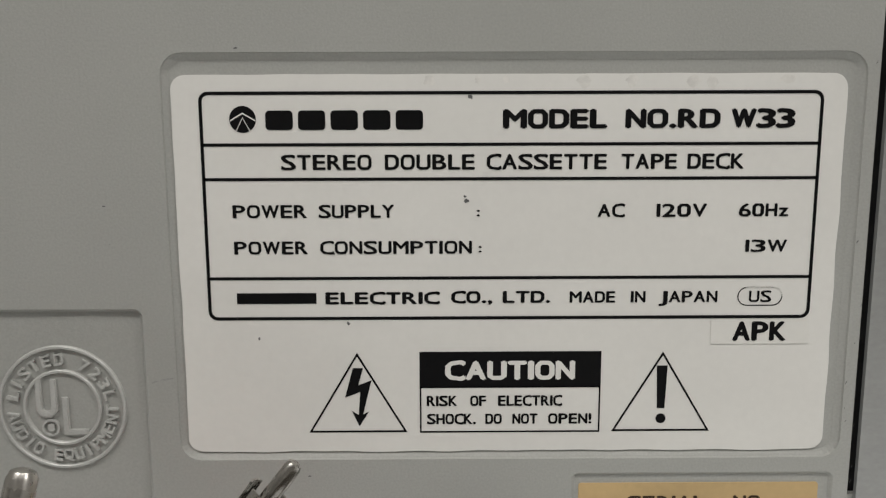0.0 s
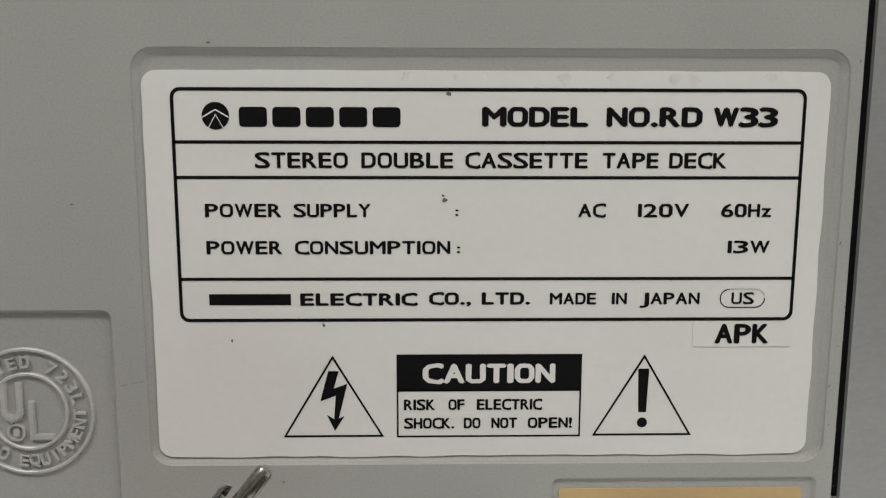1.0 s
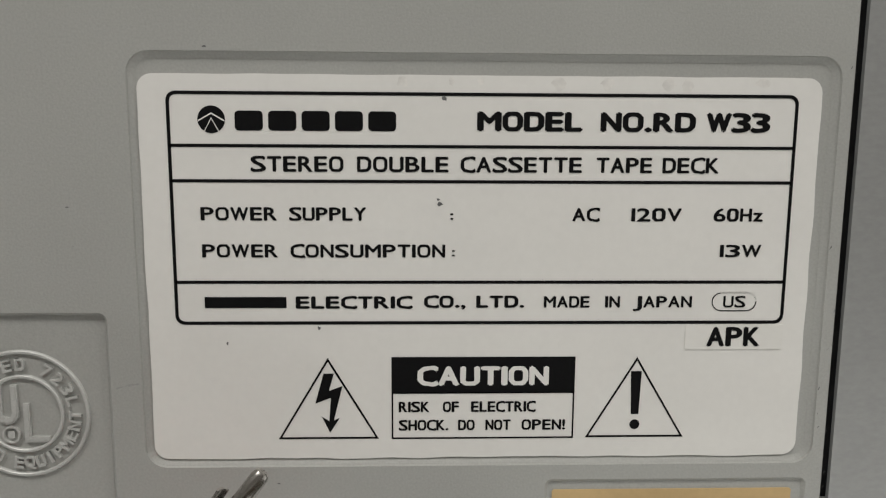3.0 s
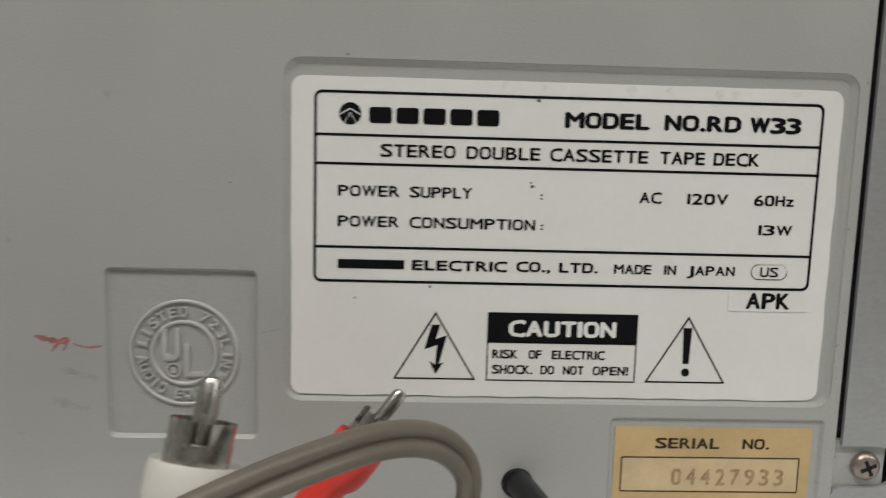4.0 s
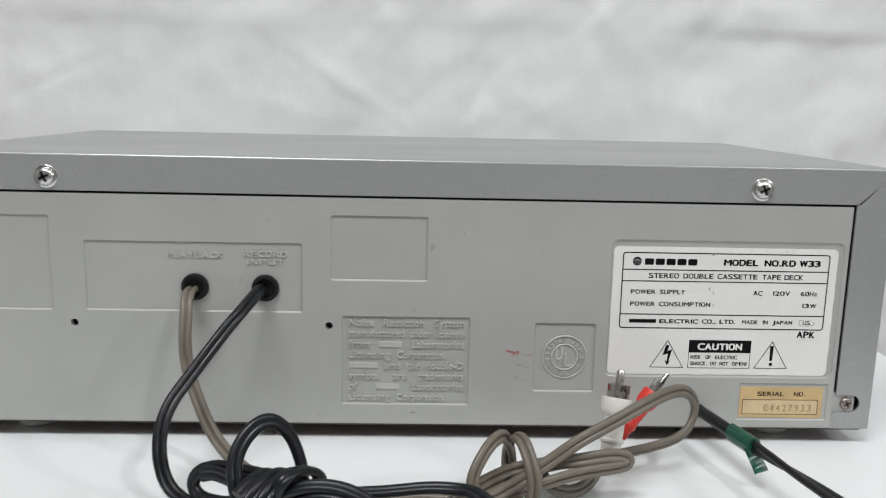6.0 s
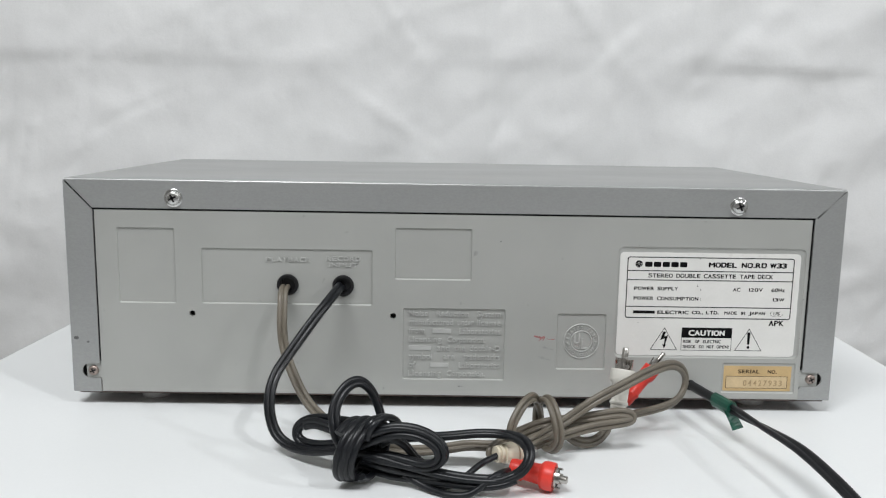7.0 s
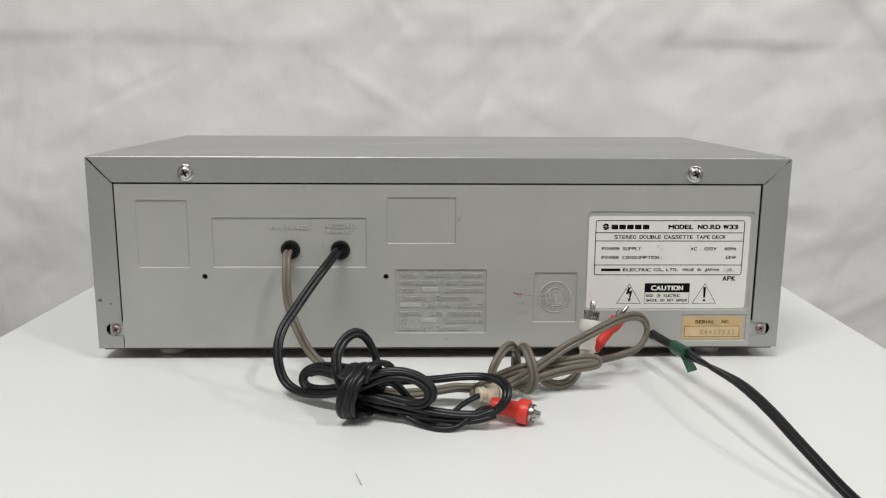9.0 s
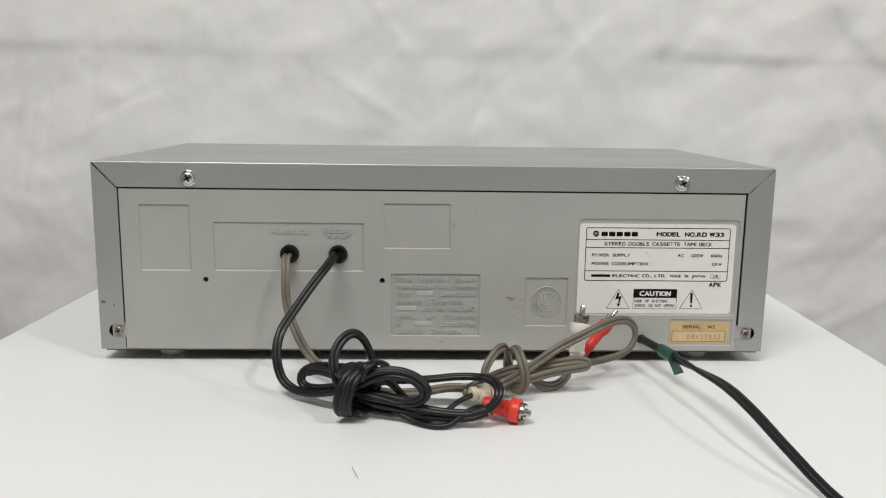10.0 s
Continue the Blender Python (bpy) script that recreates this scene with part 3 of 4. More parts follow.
def type_label():
    bm = bmesh.new()
    edge = []
    for a, b in zip(rounded(0.0914, 0.1926, 0.0335, 0.0926, 0.0022, 8), rounded(0.0914, 0.1926, 0.0335, 0.0926, 0.0022, 8)[1:] + [(0.1926, 0.0904)]):
        n = max(1, int(math.dist(a, b) / 0.0015))
        edge += [(a[0] + (b[0] - a[0]) * i / n, a[1] + (b[1] - a[1]) * i / n) for i in range(n)]
    edge = [(x + 0.00016 * noise.noise((x * 160, z * 160, 0)), z + (0.00030 if z < 0.036 else 0.00012) * noise.noise((x * 170, z * 170, 5))) for x, z in edge]
    plate(bm, edge, LABEL_Y, LABEL_Y + 0.0003)
    paper = part("type_label", bm, PAPER, deck, "white paper type label with black printing")
    ink_y, thin = LABEL_Y - 0.00002, 0.00004

    def printed(name, bm, mat=INK):
        return part(name, bm, mat, paper)

    bm = bmesh.new()
    w = 0.00050
    frame_plate(bm, rounded(0.0955, 0.1891, 0.0551, 0.0901, 0.0014), rounded(0.0955 + w, 0.1891 - w, 0.0551 + w, 0.0901 - w, 0.0010), ink_y - thin, ink_y)
    for z in (0.0822, 0.0770, 0.0617):
        add_box(bm, 0.0958, 0.1888, ink_y - thin, ink_y, z - 0.00024, z + 0.00024)
    printed("printed_frame", bm)

    # maker's mark and name as plain shapes
    bm = bmesh.new()
    plate(bm, circle(0.1020, 0.0860, 0.0020, 40), ink_y - thin, ink_y)
    printed("printed_mark", bm)
    bm = bmesh.new()
    for a, b in ((-0.0019, 0.0), (0.0019, 0.0), (-0.0011, -0.0012), (0.0011, -0.0012)):
        top_z = 0.0869 if abs(a) > 0.0015 else 0.0862
        low_z = 0.0858 if abs(a) > 0.0015 else 0.0842
        t = 0.00011
        plate(bm, [(0.1020, top_z + t), (0.1020 + a, low_z + t), (0.1020 + a, low_z - t), (0.1020, top_z - t)], ink_y - 2.2 * thin, ink_y - thin)
    printed("mark_stripes", bm, PAPER)
    bm = bmesh.new()
    for i in range(5):
        x = 0.1054 + i * 0.00488
        plate(bm, rounded(x, x + 0.0041, 0.0844, 0.0873, 0.0006), ink_y - thin, ink_y)
    printed("printed_name_bar", bm)
    bm = bmesh.new()
    add_box(bm, 0.1000, 0.1123, ink_y - thin, ink_y, 0.0577, 0.0594)
    printed("printed_name_bar", bm)

    for words, x0, x1, z0, z1, bold in (
            ("MODEL", 0.1410, 0.1567, 0.0845, 0.0874, 0.085), ("NO.RD", 0.1594, 0.1737, 0.0845, 0.0874, 0.085), ("W33", 0.1753, 0.1850, 0.0845, 0.0874, 0.085),
            ("STEREO", 0.1075, 0.1212, 0.0784, 0.0807, 0.045), ("DOUBLE", 0.1232, 0.1368, 0.0784, 0.0807, 0.045), ("CASSETTE", 0.1386, 0.1568, 0.0784, 0.0807, 0.045),
            ("TAPE", 0.1590, 0.1674, 0.0784, 0.0807, 0.045), ("DECK", 0.1690, 0.1776, 0.0784, 0.0807, 0.045),
            ("POWER", 0.0999, 0.1112, 0.0711, 0.0731, 0.045), ("SUPPLY", 0.1130, 0.1245, 0.0711, 0.0731, 0.045), (":", 0.1371, 0.1376, 0.0713, 0.0727, 0.03),
            ("AC", 0.1556, 0.1598, 0.0711, 0.0731, 0.045), ("120V", 0.1646, 0.1723, 0.0711, 0.0731, 0.045), ("60Hz", 0.1772, 0.1848, 0.0711, 0.0731, 0.045),
            ("POWER", 0.0999, 0.1112, 0.0655, 0.0675, 0.045), ("CONSUMPTION", 0.1131, 0.1364, 0.0655, 0.0675, 0.045), (":", 0.1374, 0.1379, 0.0657, 0.0671, 0.03),
            ("13W", 0.1785, 0.1849, 0.0656, 0.0675, 0.045),
            ("ELECTRIC", 0.1137, 0.1315, 0.0576, 0.0595, 0.070), ("CO.,", 0.1332, 0.1396, 0.0577, 0.0596, 0.070), ("LTD.", 0.1412, 0.1486, 0.0577, 0.0596, 0.070),
            ("MADE", 0.1516, 0.1587, 0.0577, 0.0595, 0.045), ("IN", 0.1611, 0.1634, 0.0577, 0.0595, 0.045), ("JAPAN", 0.1654, 0.1746, 0.0577, 0.0595, 0.045),
            ("US", 0.1795, 0.1830, 0.0577, 0.0595, 0.03),
            ("RISK", 0.1293, 0.1341, 0.0410, 0.0427, 0.05), ("OF", 0.1362, 0.1387, 0.0410, 0.0427, 0.05), ("ELECTRIC", 0.1406, 0.1508, 0.0410, 0.0427, 0.05),
            ("SHOCK.", 0.1293, 0.1371, 0.0380, 0.0397, 0.05), ("DO", 0.1386, 0.1412, 0.0380, 0.0397, 0.05), ("NOT", 0.1429, 0.1469, 0.0380, 0.0397, 0.05), ("OPEN!", 0.1486, 0.1555, 0.0380, 0.0397, 0.05)):
        bm = bmesh.new()
        lettering(bm, words, x0, x1, z0, z1, ink_y, thin, bold)
        printed("printed_word", bm)

    bm = bmesh.new()
    frame_plate(bm, rounded(0.1777, 0.1847, 0.0571, 0.0601, 0.0015), rounded(0.17785, 0.18455, 0.05725, 0.05995, 0.00133), ink_y - thin, ink_y)
    printed("printed_oval", bm)

    # the caution block
    bm = bmesh.new()
    frame_plate(bm, rounded(0.1282, 0.1568, 0.0366, 0.0442, 0.00005), rounded(0.12845, 0.15655, 0.03685, 0.0440, 0.00004), ink_y - thin, ink_y)
    add_box(bm, 0.1282, 0.1568, ink_y - thin, ink_y, 0.0440, 0.0499)
    printed("caution_block", bm)
    bm = bmesh.new()
    lettering(bm, "CAUTION", 0.1322, 0.1527, 0.0453, 0.0484, ink_y - thin, thin, 0.075)
    printed("printed_word", bm, PAPER)

    # the two warning triangles
    for cx, sign in ((0.1184, "bolt"), (0.1665, "bang")):
        bm = bmesh.new()
        lo, hi, half = 0.0367, 0.0498, 0.0078
        frame_plate(bm, [(cx - half, lo), (cx + half, lo), (cx, hi)], [(cx - half + 0.00052, lo + 0.00030), (cx + half - 0.00052, lo + 0.00030), (cx, hi - 0.00062)], ink_y - thin, ink_y)
        if sign == "bolt":
            plate(bm, [(cx - 0.0007, 0.0473), (cx + 0.0009, 0.0473), (cx + 0.0001, 0.0445), (cx + 0.0022, 0.0453), (cx + 0.0008, 0.0397), (cx + 0.0017, 0.0401),
                       (cx + 0.0002, 0.0377), (cx - 0.0010, 0.0403), (cx + 0.0001, 0.0396), (cx + 0.0004, 0.0434), (cx - 0.0020, 0.0425)], ink_y - thin, ink_y)
        else:
            plate(bm, [(cx - 0.0009, 0.0475), (cx + 0.0008, 0.0475), (cx + 0.00055, 0.0405), (cx - 0.00065, 0.0405)], ink_y - thin, ink_y)
            plate(bm, circle(cx, 0.0388, 0.0008, 20), ink_y - thin, ink_y)
        printed("warning_triangle", bm)

    bm = bmesh.new()
    plate(bm, rounded(0.1738, 0.1892, 0.0510, 0.05495, 0.0003), LABEL_Y - 0.00012, LABEL_Y - 0.00001)
    patch = part("code_sticker", bm, STICKER, paper, "small clear-edged sticker on the label")
    bm = bmesh.new()
    lettering(bm, "APK", 0.1772, 0.1856, 0.0515, 0.0546, LABEL_Y - 0.00013, thin, 0.06)
    printed("printed_word", bm)

    # brownish finger marks along the upper edge
    for i, x in enumerate((0.1300, 0.1372, 0.1415, 0.1530, 0.1602, 0.1695, 0.1722, 0.1835)):
        s = random.Random(30 + i)
        w, h = s.uniform(0.0006, 0.0018), s.uniform(0.0014, 0.0026)
        bm = bmesh.new()
        plate(bm, [(x + w * s.uniform(0.5, 1) * math.cos(a), 0.0924 - h * (0.5 - 0.5 * math.sin(a)) * s.uniform(0.7, 1)) for a in np.arange(0, 6.2, 0.5)], LABEL_Y - 0.000015, LABEL_Y - 0.000003)
        part("finger_mark", bm, STAIN, paper, "faint brownish finger mark")

    # small blemishes of the print
    rnd = random.Random(4)
    for x, z, s in ((0.1362, 0.0892, 0.0006), (0.1356, 0.0736, 0.0005), (0.1353, 0.0743, 0.0003), (0.1889, 0.0811, 0.0005), (0.1171, 0.0546, 0.0004), (0.1032, 0.0521, 0.0003), (0.1152, 0.0655, 0.0004)):
        bm = bmesh.new()
        plate(bm, [(x + s * rnd.uniform(0.25, 1) * math.cos(a), z + s * rnd.uniform(0.25, 1) * math.sin(a)) for a in np.arange(0, 6.2, 0.8)], LABEL_Y - 0.00005, LABEL_Y - 0.00001)
        part("dirt_spot", bm, SMUDGE, paper)


def serial_label():
    bm = bmesh.new()
    plate(bm, rounded(0.1537, 0.1924, 0.0132, 0.0279, 0.0004), 0.0004, 0.0008)
    paper = part("serial_label", bm, KRAFT, deck, "small yellowed paper serial label")
    bm = bmesh.new()
    plate(bm, rounded(0.1552, 0.1903, 0.0148, 0.0218, 0.0002), 0.00039, 0.00041)
    part("number_field", bm, KRAFT_PALE, paper, "paler field for the number")
    bm = bmesh.new()
    frame_plate(bm, rounded(0.1551, 0.1904, 0.0147, 0.0219, 0.0002), rounded(0.15535, 0.19015, 0.01495, 0.02165, 0.00015), 0.00034, 0.00038)
    part("printed_frame", bm, FADED, paper)
    for words, x0, x1, z0, z1, bold in (("SERIAL", 0.1616, 0.1742, 0.0236, 0.0257, 0.05), ("NO.", 0.1788, 0.1841, 0.0236, 0.0257, 0.05)):
        bm = bmesh.new()
        lettering(bm, words, x0, x1, z0, z1, 0.00038, 0.00004, bold)
        part("printed_word", bm, FADED, paper)
    bm = bmesh.new()
    for i, digit in enumerate("04427933"):
        x = 0.1652 + i * 0.0029
        lettering(bm, digit, x, x + (0.0010 if digit == "1" else 0.0019), 0.0162, 0.0195, 0.00035, 0.00003, 0.03)
    part("stamped_number", bm, KRAFT_INK, paper)


KRAFT_PALE = material("pale_serial_paper", (0.60, 0.46, 0.27), 0.6, 0, 0.04, 900, 0.10, 120)
KRAFT_INK = material("pale_stamp_ink", (0.36, 0.25, 0.13), 0.6, 0, 0.15, 2500, 0.3, 500)
type_label()
serial_label()


# ---- marks and scuffs on the panel ----
def streak(name, mat, points, width, seed, label):
    """A hand-drawn smear with an uneven edge."""
    rnd = random.Random(seed)
    lift = -0.00003 - 0.000008 * (seed % 5)
    line = smooth_path([(x, 0, z) for x, z in points], 0.0006)
    bm = bmesh.new()
    left, right = [], []
    for i, p in enumerate(line):
        d = Vector(line[min(i + 1, len(line) - 1)] - line[max(i - 1, 0)]).normalized()
        across = Vector((-d.z, 0, d.x))
        w = width * rnd.uniform(0.3, 1) * math.sin(math.pi * (i + 0.6) / (len(line) + 0.2)) ** 0.5
        left.append(bm.verts.new(Vector((p[0], lift, p[2])) + across * w))
        right.append(bm.verts.new(Vector((p[0], lift, p[2])) - across * w * rnd.uniform(0.5, 1)))
    for i in range(len(line) - 1):
        bm.faces.new((left[i], left[i + 1], right[i + 1], right[i]))
    ob = part(name, bm, mat, panel, label)
    return ob


streak("crayon_mark", REDMARK, [(44.6, 43.9), (46.5, 43.4), (48.0, 42.9), (50.3, 42.6)], 0.0009, 1, "small red crayon smear")
streak("crayon_mark", REDMARK, [(47.6, 41.0), (48.6, 42.4), (50.2, 43.9), (50.8, 42.9), (49.6, 41.2)], 0.0006, 2, "small red crayon smear")
streak("crayon_mark", REDMARK, [(51.6, 42.6), (53.6, 41.8), (55.5, 41.9), (56.9, 42.3)], 0.0003, 3, "small red crayon smear")
streak("scuff", SCUFF, [(48.5, 37.9), (52.0, 36.9), (56.0, 36.0)], 0.0010, 4, "faint dark scuff")
streak("scuff", SCUFF, [(47.0, 31.9), (50.0, 30.9), (54.0, 30.0)], 0.0012, 5, "faint dark scuff")
streak("scuff", SCUFF, [(86.2, 45.2), (88.0, 45.7), (89.6, 45.9)], 0.0003, 6, "faint dark scuff")
streak("scuff", SMUDGE, [(2.2, 13.8), (3.6, 13.9), (4.9, 13.9)], 0.0005, 7, "small dark scratch")
for x, z, s in ((24.5, 97.2, 0.5), (80.6, 73.0, 0.25), (101.5, 96.3, 0.3), (110.5, 29.5, 0.25)):
    streak("scuff", SMUDGE, [(x - s, z), (x, z + s * 0.4), (x + s, z + s * 0.2)], 0.0003 * s * 2, 8 + int(x), "tiny dark speck")
dirt = random.Random(9)
for i in range(16):
    x, z, s = dirt.uniform(195.2, 197.6), dirt.uniform(22, 100), dirt.uniform(0.12, 0.32)
    streak("scuff", SMUDGE, [(x - s * 0.6, z - s), (x, z), (x + s * 0.5, z + s)], 0.0004 * s, 60 + i, "tiny dark speck")
for i in range(14):
    x, z, s = dirt.uniform(-195, 85), dirt.uniform(12, 108), dirt.uniform(0.10, 0.25)
    streak("scuff", SMUDGE, [(x - s, z), (x, z + s * 0.4), (x + s, z)], 0.0004 * s, 90 + i, "tiny dark speck")
for x, z, s in ((-0.2124, 0.0393, 0.0014), (-0.2060, 0.0370, 0.0008)):
    bm = lathe([(s, 0.0), (s * 0.9, 0.00006), (0.00005, 0.00006)], 12)
    bmesh.ops.transform(bm, matrix=pose(x, 0.00028, z, 90, 0, 0) @ Matrix.Diagonal((1, 0.75, 1, 1)), verts=bm.verts[:])
    part("paint_chip", bm, SMUDGE, deck, "dark chipped spot on the flange")


# ---- cables ----
def phono_plug(cable, tip, base, body_mat, label, ribs=False, spin=0.0, fat=1.0, reach=1.0):
    """A phono plug with its handle, split metal shell and centre pin; base is the wire's end and tip the pin's end, in millimetres."""
    base, tip = Vector(base) / 1000, Vector(tip) / 1000
    axis = (tip - base)
    m = Matrix.Translation(base) @ axis.to_track_quat("Z", "Y").to_matrix().to_4x4() @ pose(0, 0, 0, 0, 0, spin) @ Matrix.Diagonal((fat, fat, 1, 1))
    k = axis.length / (0.0197 + 0.0119 * reach)

    def far(z):
        return k * (0.0197 + (z - 0.0197) * reach)

    if ribs:
        prof = [(0.0022, 0), (0.0034, 0.0004), (0.0036, 0.0016), (0.0030, 0.0018), (0.0030, 0.0026), (0.0037, 0.0028), (0.0037, 0.0044), (0.0032, 0.0046), (0.0032, 0.0056), (0.0042, 0.0062), (0.0046, 0.012), (0.0046, 0.0145), (0.0052, 0.0150), (0.0053, 0.0190), (0.0048, 0.0197), (0.0044, 0.0190)]
    else:
        prof = [(0.0022, 0), (0.0033, 0.0003), (0.0036, 0.0016), (0.0037, 0.0044), (0.0043, 0.0050), (0.0043, 0.0058), (0.0037, 0.0064), (0.0040, 0.0132), (0.0052, 0.0144), (0.0056, 0.0158), (0.0056, 0.0190), (0.0054, 0.0197), (0.0048, 0.0192)]
    bm = lathe([(r, z * k) for r, z in prof], 28)
    bmesh.ops.transform(bm, matrix=m, verts=bm.verts[:])
    plug = part("plug", bm, body_mat, cable, label, smooth=True)
    bm = lathe([(0.0040, far(0.0185)), (0.0041, far(0.0222)), (0.0036, far(0.0224)), (0.0035, far(0.0190))], 28)
    for i in range(4):
        for j in range(5):
            a0, a1 = radians(90 * i + 16 + 58 * j / 5), radians(90 * i + 16 + 58 * (j + 1) / 5)
            corners = [[bm.verts.new((r * math.cos(a), r * math.sin(a), far(z))) for a in (a0, a1)] for r, z in ((0.0040, 0.0185), (0.0041, 0.0247), (0.0042, 0.0254), (0.0038, 0.0254), (0.0036, 0.0185))]
            for c, d in zip(corners, corners[1:]):
                bm.faces.new((c[0], c[1], d[1], d[0]))
    bmesh.ops.remove_doubles(bm, verts=bm.verts[:], dist=0.00002)
    bmesh.ops.transform(bm, matrix=m, verts=bm.verts[:])
    part("shell", bm, NICKEL, plug, "split nickel shell", smooth=True)
    bm = lathe([(0.0016, far(0.0186)), (0.0015, far(0.0305)), (0.0012, far(0.0313)), (0.0006, far(0.0316)), (0.00005, far(0.0316))], 20)
    bmesh.ops.transform(bm, matrix=m, verts=bm.verts[:])
    part("pin", bm, NICKEL, plug, "nickel centre pin", smooth=True)
    bm = lathe([(0.0035, far(0.0180)), (0.0035, far(0.0218)), (0.0017, far(0.0220))], 20)
    bmesh.ops.transform(bm, matrix=m, verts=bm.verts[:])
    part("insulator", bm, BLACKPLASTIC_AND_SHADE, plug, "black insulating disc", smooth=True)


def black_audio_cable():
    cable = thing("audio_cable", (-0.046, -0.09, 0.0), "black twin audio cable bundled in a knot on the table", "cable")
    bm = bmesh.new()
    lead = twin(0.00155, 12, 0.80, 34)
    # the run from the deck and its wide loop, then the loops that stand out of the knot
    sweep(bm, [(-63.9, 4.0, 70.7), (-64.6, -9.0, 71.2), (-68.9, -19.0, 66.1), (-74.0, -26.0, 60.0), (-84.0, -38.0, 46.3), (-91.5, -50.0, 35.0), (-93.2, -58.0, 23.0),
               (-89.2, -64.0, 10.7), (-80.4, -70.0, 6.0), (-68.0, -80.0, 7.8), (-53.5, -90.0, 12.7), (-39.9, -98.0, 14.6), (-23.2, -103.0, 11.9), (-5.6, -106.0, 8.4),
               (11.7, -109.0, 7.7), (22.7, -110.0, 9.3), (29.0, -110.0, 14.1), (31.2, -107.0, 19.3), (29.1, -100.0, 21.9), (23.1, -88.0, 20.2), (10.3, -84.0, 19.3),
               (-5.5, -84.0, 17.7), (-23.9, -86.0, 17.5), (-39.3, -90.0, 17.5), (-46.7, -94.0, 16.4)], lead, (0.7, 0, -0.7),
          ((0, 0), (0.23, 0), (0.27, 50), (0.31, 50), (0.35, 10)))
    sweep(bm, [(-44.3, -92.0, 6.8), (-31.0, -98.0, 5.3), (-13.1, -104.0, 5.6), (4.4, -108.0, 5.3), (16.6, -111.0, 6.8), (24.4, -111.0, 9.8)], lead, (0, 0.3, 1))
    sweep(bm, [(-44.6, -88.0, 24.3), (-56.0, -80.0, 22.7), (-67.7, -72.0, 20.7), (-76.3, -68.0, 16.5), (-78.8, -68.0, 11.5), (-74.8, -71.0, 8.2), (-65.6, -78.0, 9.5),
               (-55.3, -86.0, 13.5), (-44.3, -92.0, 15.0)], lead, (0, 0.3, 1))
    sweep(bm, [(-44.2, -93.0, 21.9), (-53.9, -87.0, 20.5), (-61.8, -80.0, 20.2), (-68.4, -75.0, 20.1), (-73.2, -72.0, 17.8)], lead, (0, 0.3, 1))
    sweep(bm, [(-43.9, -96.0, 14.5), (-51.9, -98.0, 17.2), (-55.0, -97.0, 22.9), (-57.0, -93.0, 30.6), (-55.4, -89.0, 37.0), (-51.7, -85.0, 41.6), (-46.8, -82.0, 43.6),
               (-42.3, -79.0, 39.7), (-39.0, -77.0, 33.0), (-36.5, -77.0, 24.9), (-35.2, -80.0, 18.5), (-39.4, -88.0, 16.7)], lead, (0, 0.3, 1))
    sweep(bm, [(-43.6, -100.0, 22.6), (-37.2, -102.0, 26.7), (-28.4, -103.0, 29.3), (-18.9, -104.0, 28.7), (-10.9, -106.0, 25.7), (-6.3, -107.0, 20.4), (-6.3, -107.0, 15.7),
               (-10.7, -106.0, 11.8), (-19.4, -104.0, 11.1), (-30.9, -101.0, 12.0), (-42.6, -97.0, 12.3)], lead, (0, 1, 0.2))
    sweep(bm, [(-43.7, -99.0, 19.0), (-35.4, -102.0, 23.8), (-25.8, -104.0, 26.8), (-16.3, -106.0, 25.9), (-9.8, -108.0, 22.1), (-8.3, -108.0, 17.2), (-13.2, -107.0, 13.8),
               (-19.5, -104.0, 13.5), (-28.4, -101.0, 14.7), (-41.4, -96.0, 14.6)], lead, (0, 1, 0.2))
    sweep(bm, [(-33.5, -100.0, 24.3), (-25.5, -98.0, 20.2), (-21.4, -98.0, 15.4), (-17.2, -100.0, 11.2), (-10.6, -102.0, 9.0)], lead, (0, 1, 0.2))
    sweep(bm, [(-43.9, -96.0, 11.3), (-28.3, -101.0, 9.7), (-10.6, -104.0, 7.2), (4.5, -105.0, 6.0)], lead, (0, 0.3, 1))
    sweep(bm, [(-41.3, -103.0, 24.1), (-39.5, -104.0, 30.5), (-35.6, -100.0, 32.2), (-31.4, -94.0, 30.5), (-28.0, -88.0, 25.1), (-29.0, -88.0, 20.1), (-36.6, -92.0, 17.0)], lead, (0, 0.3, 1))
    # the turns wound round the middle
    turns = []
    for a in range(-40, 2 * 360 + 230, 24):
        up, front = math.cos(radians(a)), -math.sin(radians(a))
        turns.append((-49.6 + 4.4 * a / 360 - 6.5 * front + 2.0 * up, -97 - 12.5 * front, 16.2 + 13.2 * up))
    sweep(bm, turns, lead, (1, 0, 0))
    part("cord", bm, BLACKCORD, cable, "black vinyl twin cord tied in a loose knot", smooth=True)
    for points in ([(-23.3, -100.0, 6.3), (-16.1, -102.0, 3.6), (-10.0, -104.0, 1.7), (-4.2, -103.0, 1.7), (2.7, -100.0, 4.5), (10.0, -94.0, 8.4), (18.7, -88.0, 10.3)],
                   [(-24.5, -101.0, 6.2), (-16.8, -104.0, 2.9), (-10.5, -108.0, 1.7), (-3.1, -112.0, 1.7), (5.5, -112.0, 2.4), (12.2, -110.0, 7.6), (18.0, -107.0, 10.0),
               (23.9, -98.0, 7.6)]):
        bm = bmesh.new()
        sweep(bm, points, single(0.0015), (0, 0.3, 1))
        part("wire", bm, BLACKCORD, cable, smooth=True)
    phono_plug(cable, (37.5, -78.0, 9.0), (17.2, -87.4, 10.4), CREAM, "cream plastic phono plug", ribs=True, fat=1.1)
    phono_plug(cable, (48.3, -106.0, 6.4), (23.5, -96.5, 8.4), RED, "red plastic phono plug", spin=20, fat=1.15, reach=0.48)


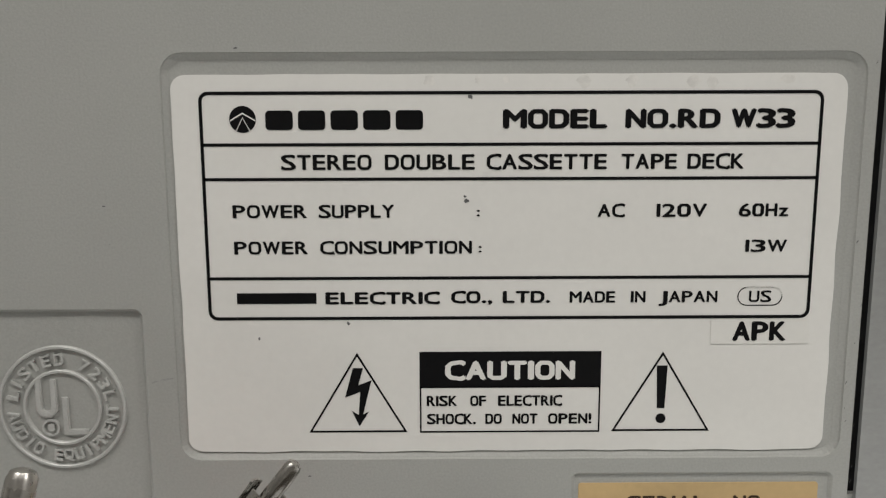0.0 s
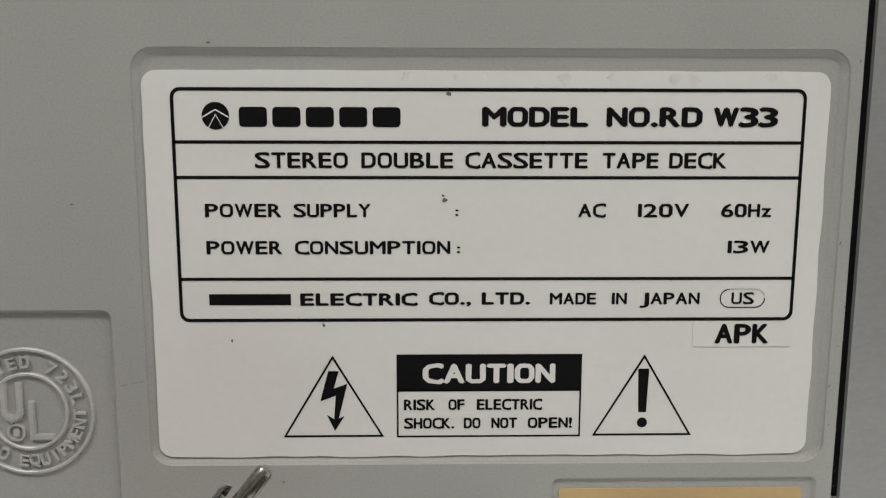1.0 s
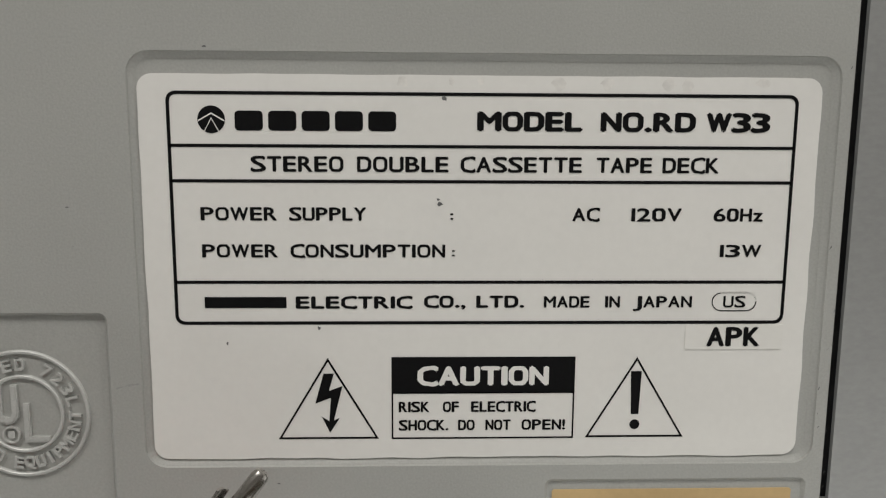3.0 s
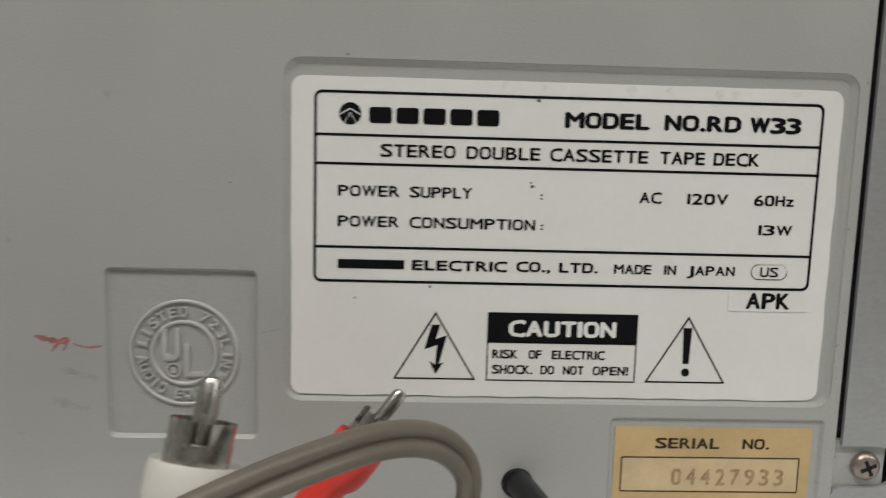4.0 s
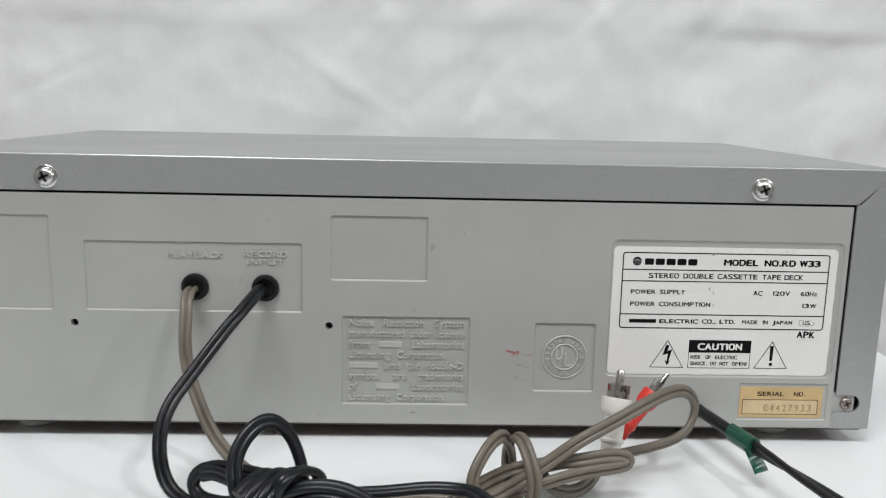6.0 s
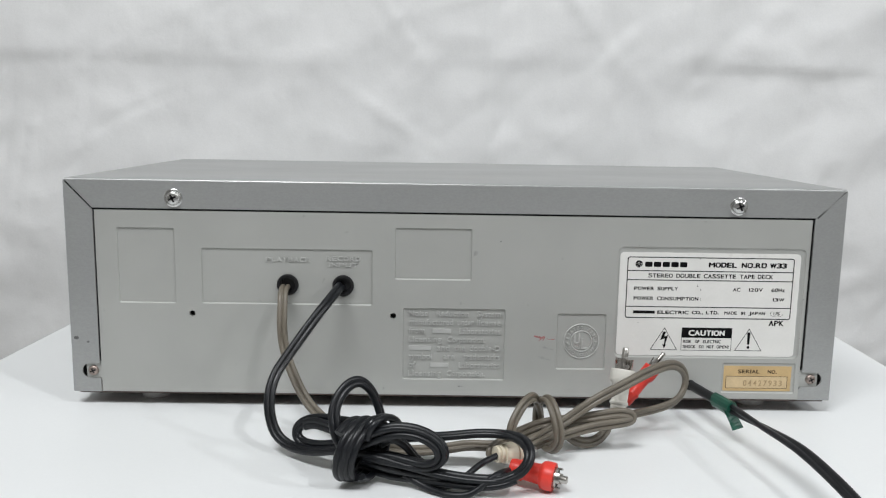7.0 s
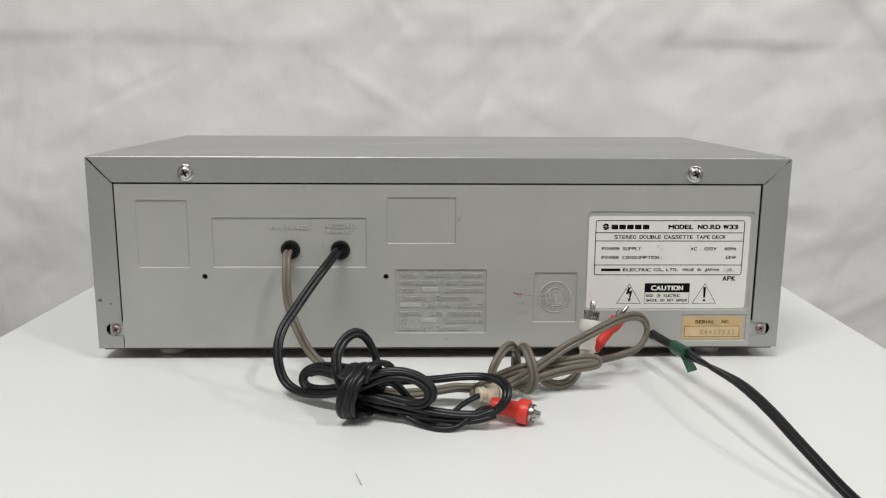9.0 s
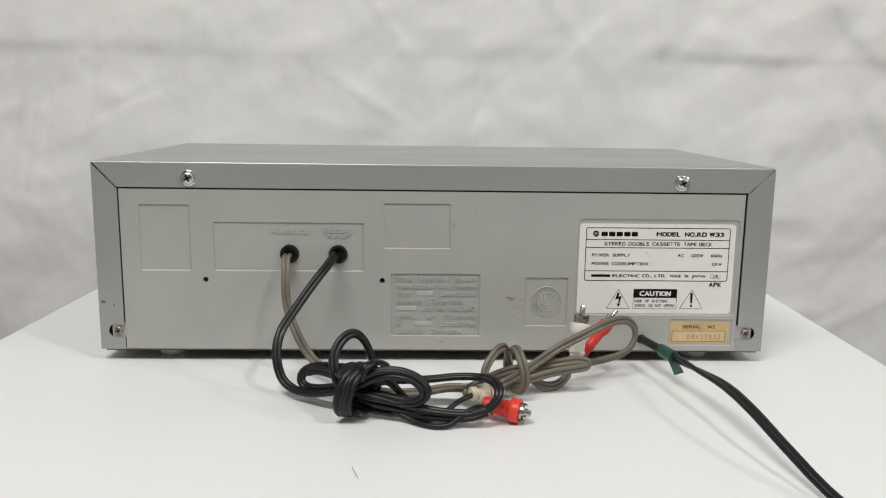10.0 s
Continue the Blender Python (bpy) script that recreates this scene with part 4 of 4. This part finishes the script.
def grey_audio_cable():
    cable = thing("audio_cable", (0.05, -0.06, 0.0), "grey-brown twin audio cable tied in loops on the table", "cable")
    bm = bmesh.new()
    lead = twin(0.00138, 13, 1.0, 20)
    sweep(bm, [(-95.0, 4.0, 70.3), (-94.7, -8.0, 69.6), (-94.2, -13.0, 62.8), (-93.9, -17.0, 52.8), (-92.3, -20.0, 41.1), (-87.1, -25.0, 28.6), (-79.3, -33.0, 17.3),
               (-69.8, -42.0, 10.8), (-56.2, -54.0, 6.8), (-41.3, -62.0, 4.0), (-24.3, -68.0, 3.8), (-7.8, -72.0, 6.3), (5.7, -74.0, 9.3), (16.4, -76.0, 9.7),
               (25.8, -76.0, 11.2)], lead, (1, 0, 0))
    sweep(bm, [(39.3, -66.0, 10.2), (28.8, -74.0, 9.0), (20.2, -80.0, 8.0), (15.9, -84.0, 8.0), (14.8, -84.0, 10.2), (18.7, -80.0, 11.9), (29.1, -70.0, 13.7),
               (41.3, -60.0, 14.6), (54.2, -58.0, 16.3), (67.8, -60.0, 19.0), (80.4, -60.0, 21.2), (87.1, -59.0, 20.1), (87.9, -59.0, 17.1), (80.4, -61.0, 16.3),
               (67.6, -62.0, 14.5), (53.4, -64.0, 11.0), (40.8, -66.0, 7.3), (29.1, -72.0, 5.6)], lead, (0, 0.3, 1))
    sweep(bm, [(18.6, -84.0, 8.0), (29.9, -76.0, 9.8), (43.4, -66.0, 12.3), (54.7, -63.0, 18.8), (67.0, -62.0, 27.6), (81.6, -58.0, 34.3), (98.0, -48.0, 38.9),
               (111.2, -37.0, 39.3), (119.4, -30.0, 35.7), (123.8, -26.0, 28.6), (121.8, -28.0, 21.3), (115.5, -32.0, 16.7), (102.8, -35.0, 13.5), (89.2, -36.0, 10.9),
               (71.7, -42.0, 10.5), (55.7, -50.0, 10.9), (40.0, -60.0, 10.4), (26.2, -72.0, 9.9)], lead, (0, 0.3, 1))
    sweep(bm, [(31.8, -72.0, 8.2), (26.6, -76.0, 13.2), (25.1, -76.0, 17.7), (27.9, -73.0, 23.4), (32.4, -68.0, 28.7), (37.2, -62.0, 29.6), (40.8, -54.0, 24.2),
               (43.4, -48.0, 15.1), (43.6, -50.0, 8.9), (40.1, -60.0, 7.8)], lead, (0.7, 0.7, 0.2))
    sweep(bm, [(41.4, -50.0, 6.8), (41.5, -47.0, 14.7), (41.8, -53.0, 24.1), (43.9, -60.0, 28.7), (45.8, -66.0, 27.9), (47.5, -71.0, 22.9), (48.9, -74.0, 16.4),
               (48.7, -74.0, 9.8), (46.2, -71.0, 5.4), (43.9, -66.0, 4.1), (43.5, -60.0, 6.3)], lead, (0.7, 0.7, 0.2))
    sweep(bm, [(54.7, -56.0, 10.2), (57.8, -56.0, 6.1), (65.2, -55.0, 3.1), (73.3, -50.0, 3.5), (78.3, -45.0, 6.8), (80.0, -42.0, 9.3), (74.6, -42.0, 10.2)], lead, (0, 0.3, 1))
    part("cord", bm, GREYCORD, cable, "grey-brown vinyl twin cord tied in loops", smooth=True)
    phono_plug(cable, (87.0, -41.0, 49.4), (81.8, -51.0, 16.5), WHITEPLASTIC, "white plastic phono plug", spin=38, fat=1.1, reach=0.8)
    phono_plug(cable, (112.5, -22.0, 41.6), (91.5, -27.0, 14.5), RED, "red plastic phono plug", spin=10, fat=0.8, reach=0.7)


def power_cord():
    cord = thing("power_cord", (0.145, -0.04, 0.0), "black two-core mains cord with green tape, leaving the deck", "power cord")
    bm = bmesh.new()
    sweep(bm, [(135.0, 2.0, 16.3), (138.2, -20.0, 17.4), (143.7, -45.0, 17.8), (148.2, -70.0, 18.9), (153.0, -100.0, 20.0), (155.6, -130.0, 18.0),
               (158.5, -160.0, 13.0), (164.5, -195.0, 5.5), (172.0, -230.0, 2.4), (180.0, -262.0, 2.4), (184.0, -300.0, 2.0), (186.0, -325.0, -25.0),
               (188.0, -335.0, -150.0), (190.0, -345.0, -500.0), (205.0, -370.0, -700.0), (260.0, -420.0, -747.0), (420.0, -520.0, -747.0)], twin(0.00145, 12),
          (0, 0.3, 1), ((0, 0), (0.045, 0), (0.075, 75), (0.12, 140), (0.20, 180)))
    part("cord", bm, BLACKCORD, cord, "black vinyl twin cord", smooth=True)
    bm = bmesh.new()
    sweep(bm, [(135.0, 1.0, 16.3), (136.2, -6.0, 16.9), (138.2, -18.0, 17.3), (140.0, -27.0, 17.4)], [(a * 1.0, b * 0.9) for a, b in single(0.0027, 14)], (1, 0, 0))
    part("strain_relief", bm, BLACKPLASTIC_AND_SHADE, cord, "black rubber sleeve", smooth=True)
    bm = bmesh.new()
    sweep(bm, [(139.8, -27.5, 17.4), (141.6, -35.0, 17.5), (143.4, -43.0, 17.6)], [(a * 1.12, b * 0.8) for a, b in single(0.0037, 12)], (0, 0, 1))
    tail = [(142.2, -40.5, 16.5), (144.2, -44.0, 12.5), (145.6, -47.0, 8.5)]
    sweep(bm, tail, [(0.0030, 0.00012), (-0.0030, 0.00012), (-0.0030, -0.00012), (0.0030, -0.00012)], (1, 0.5, 0), 25)
    part("tape", bm, GREEN, cord, "green adhesive tape with a loose tail")


black_audio_cable()
grey_audio_cable()
power_cord()


# ---- a loose thread on the table ----
bm = bmesh.new()
sweep(bm, [(-42, -157, 0.4), (-40.5, -162, 0.5), (-38.5, -168, 0.4)], single(0.00013, 6))
tagged(finish(bm, "thread", GREYCORD), "tiny grey loose thread on the table", "thread")
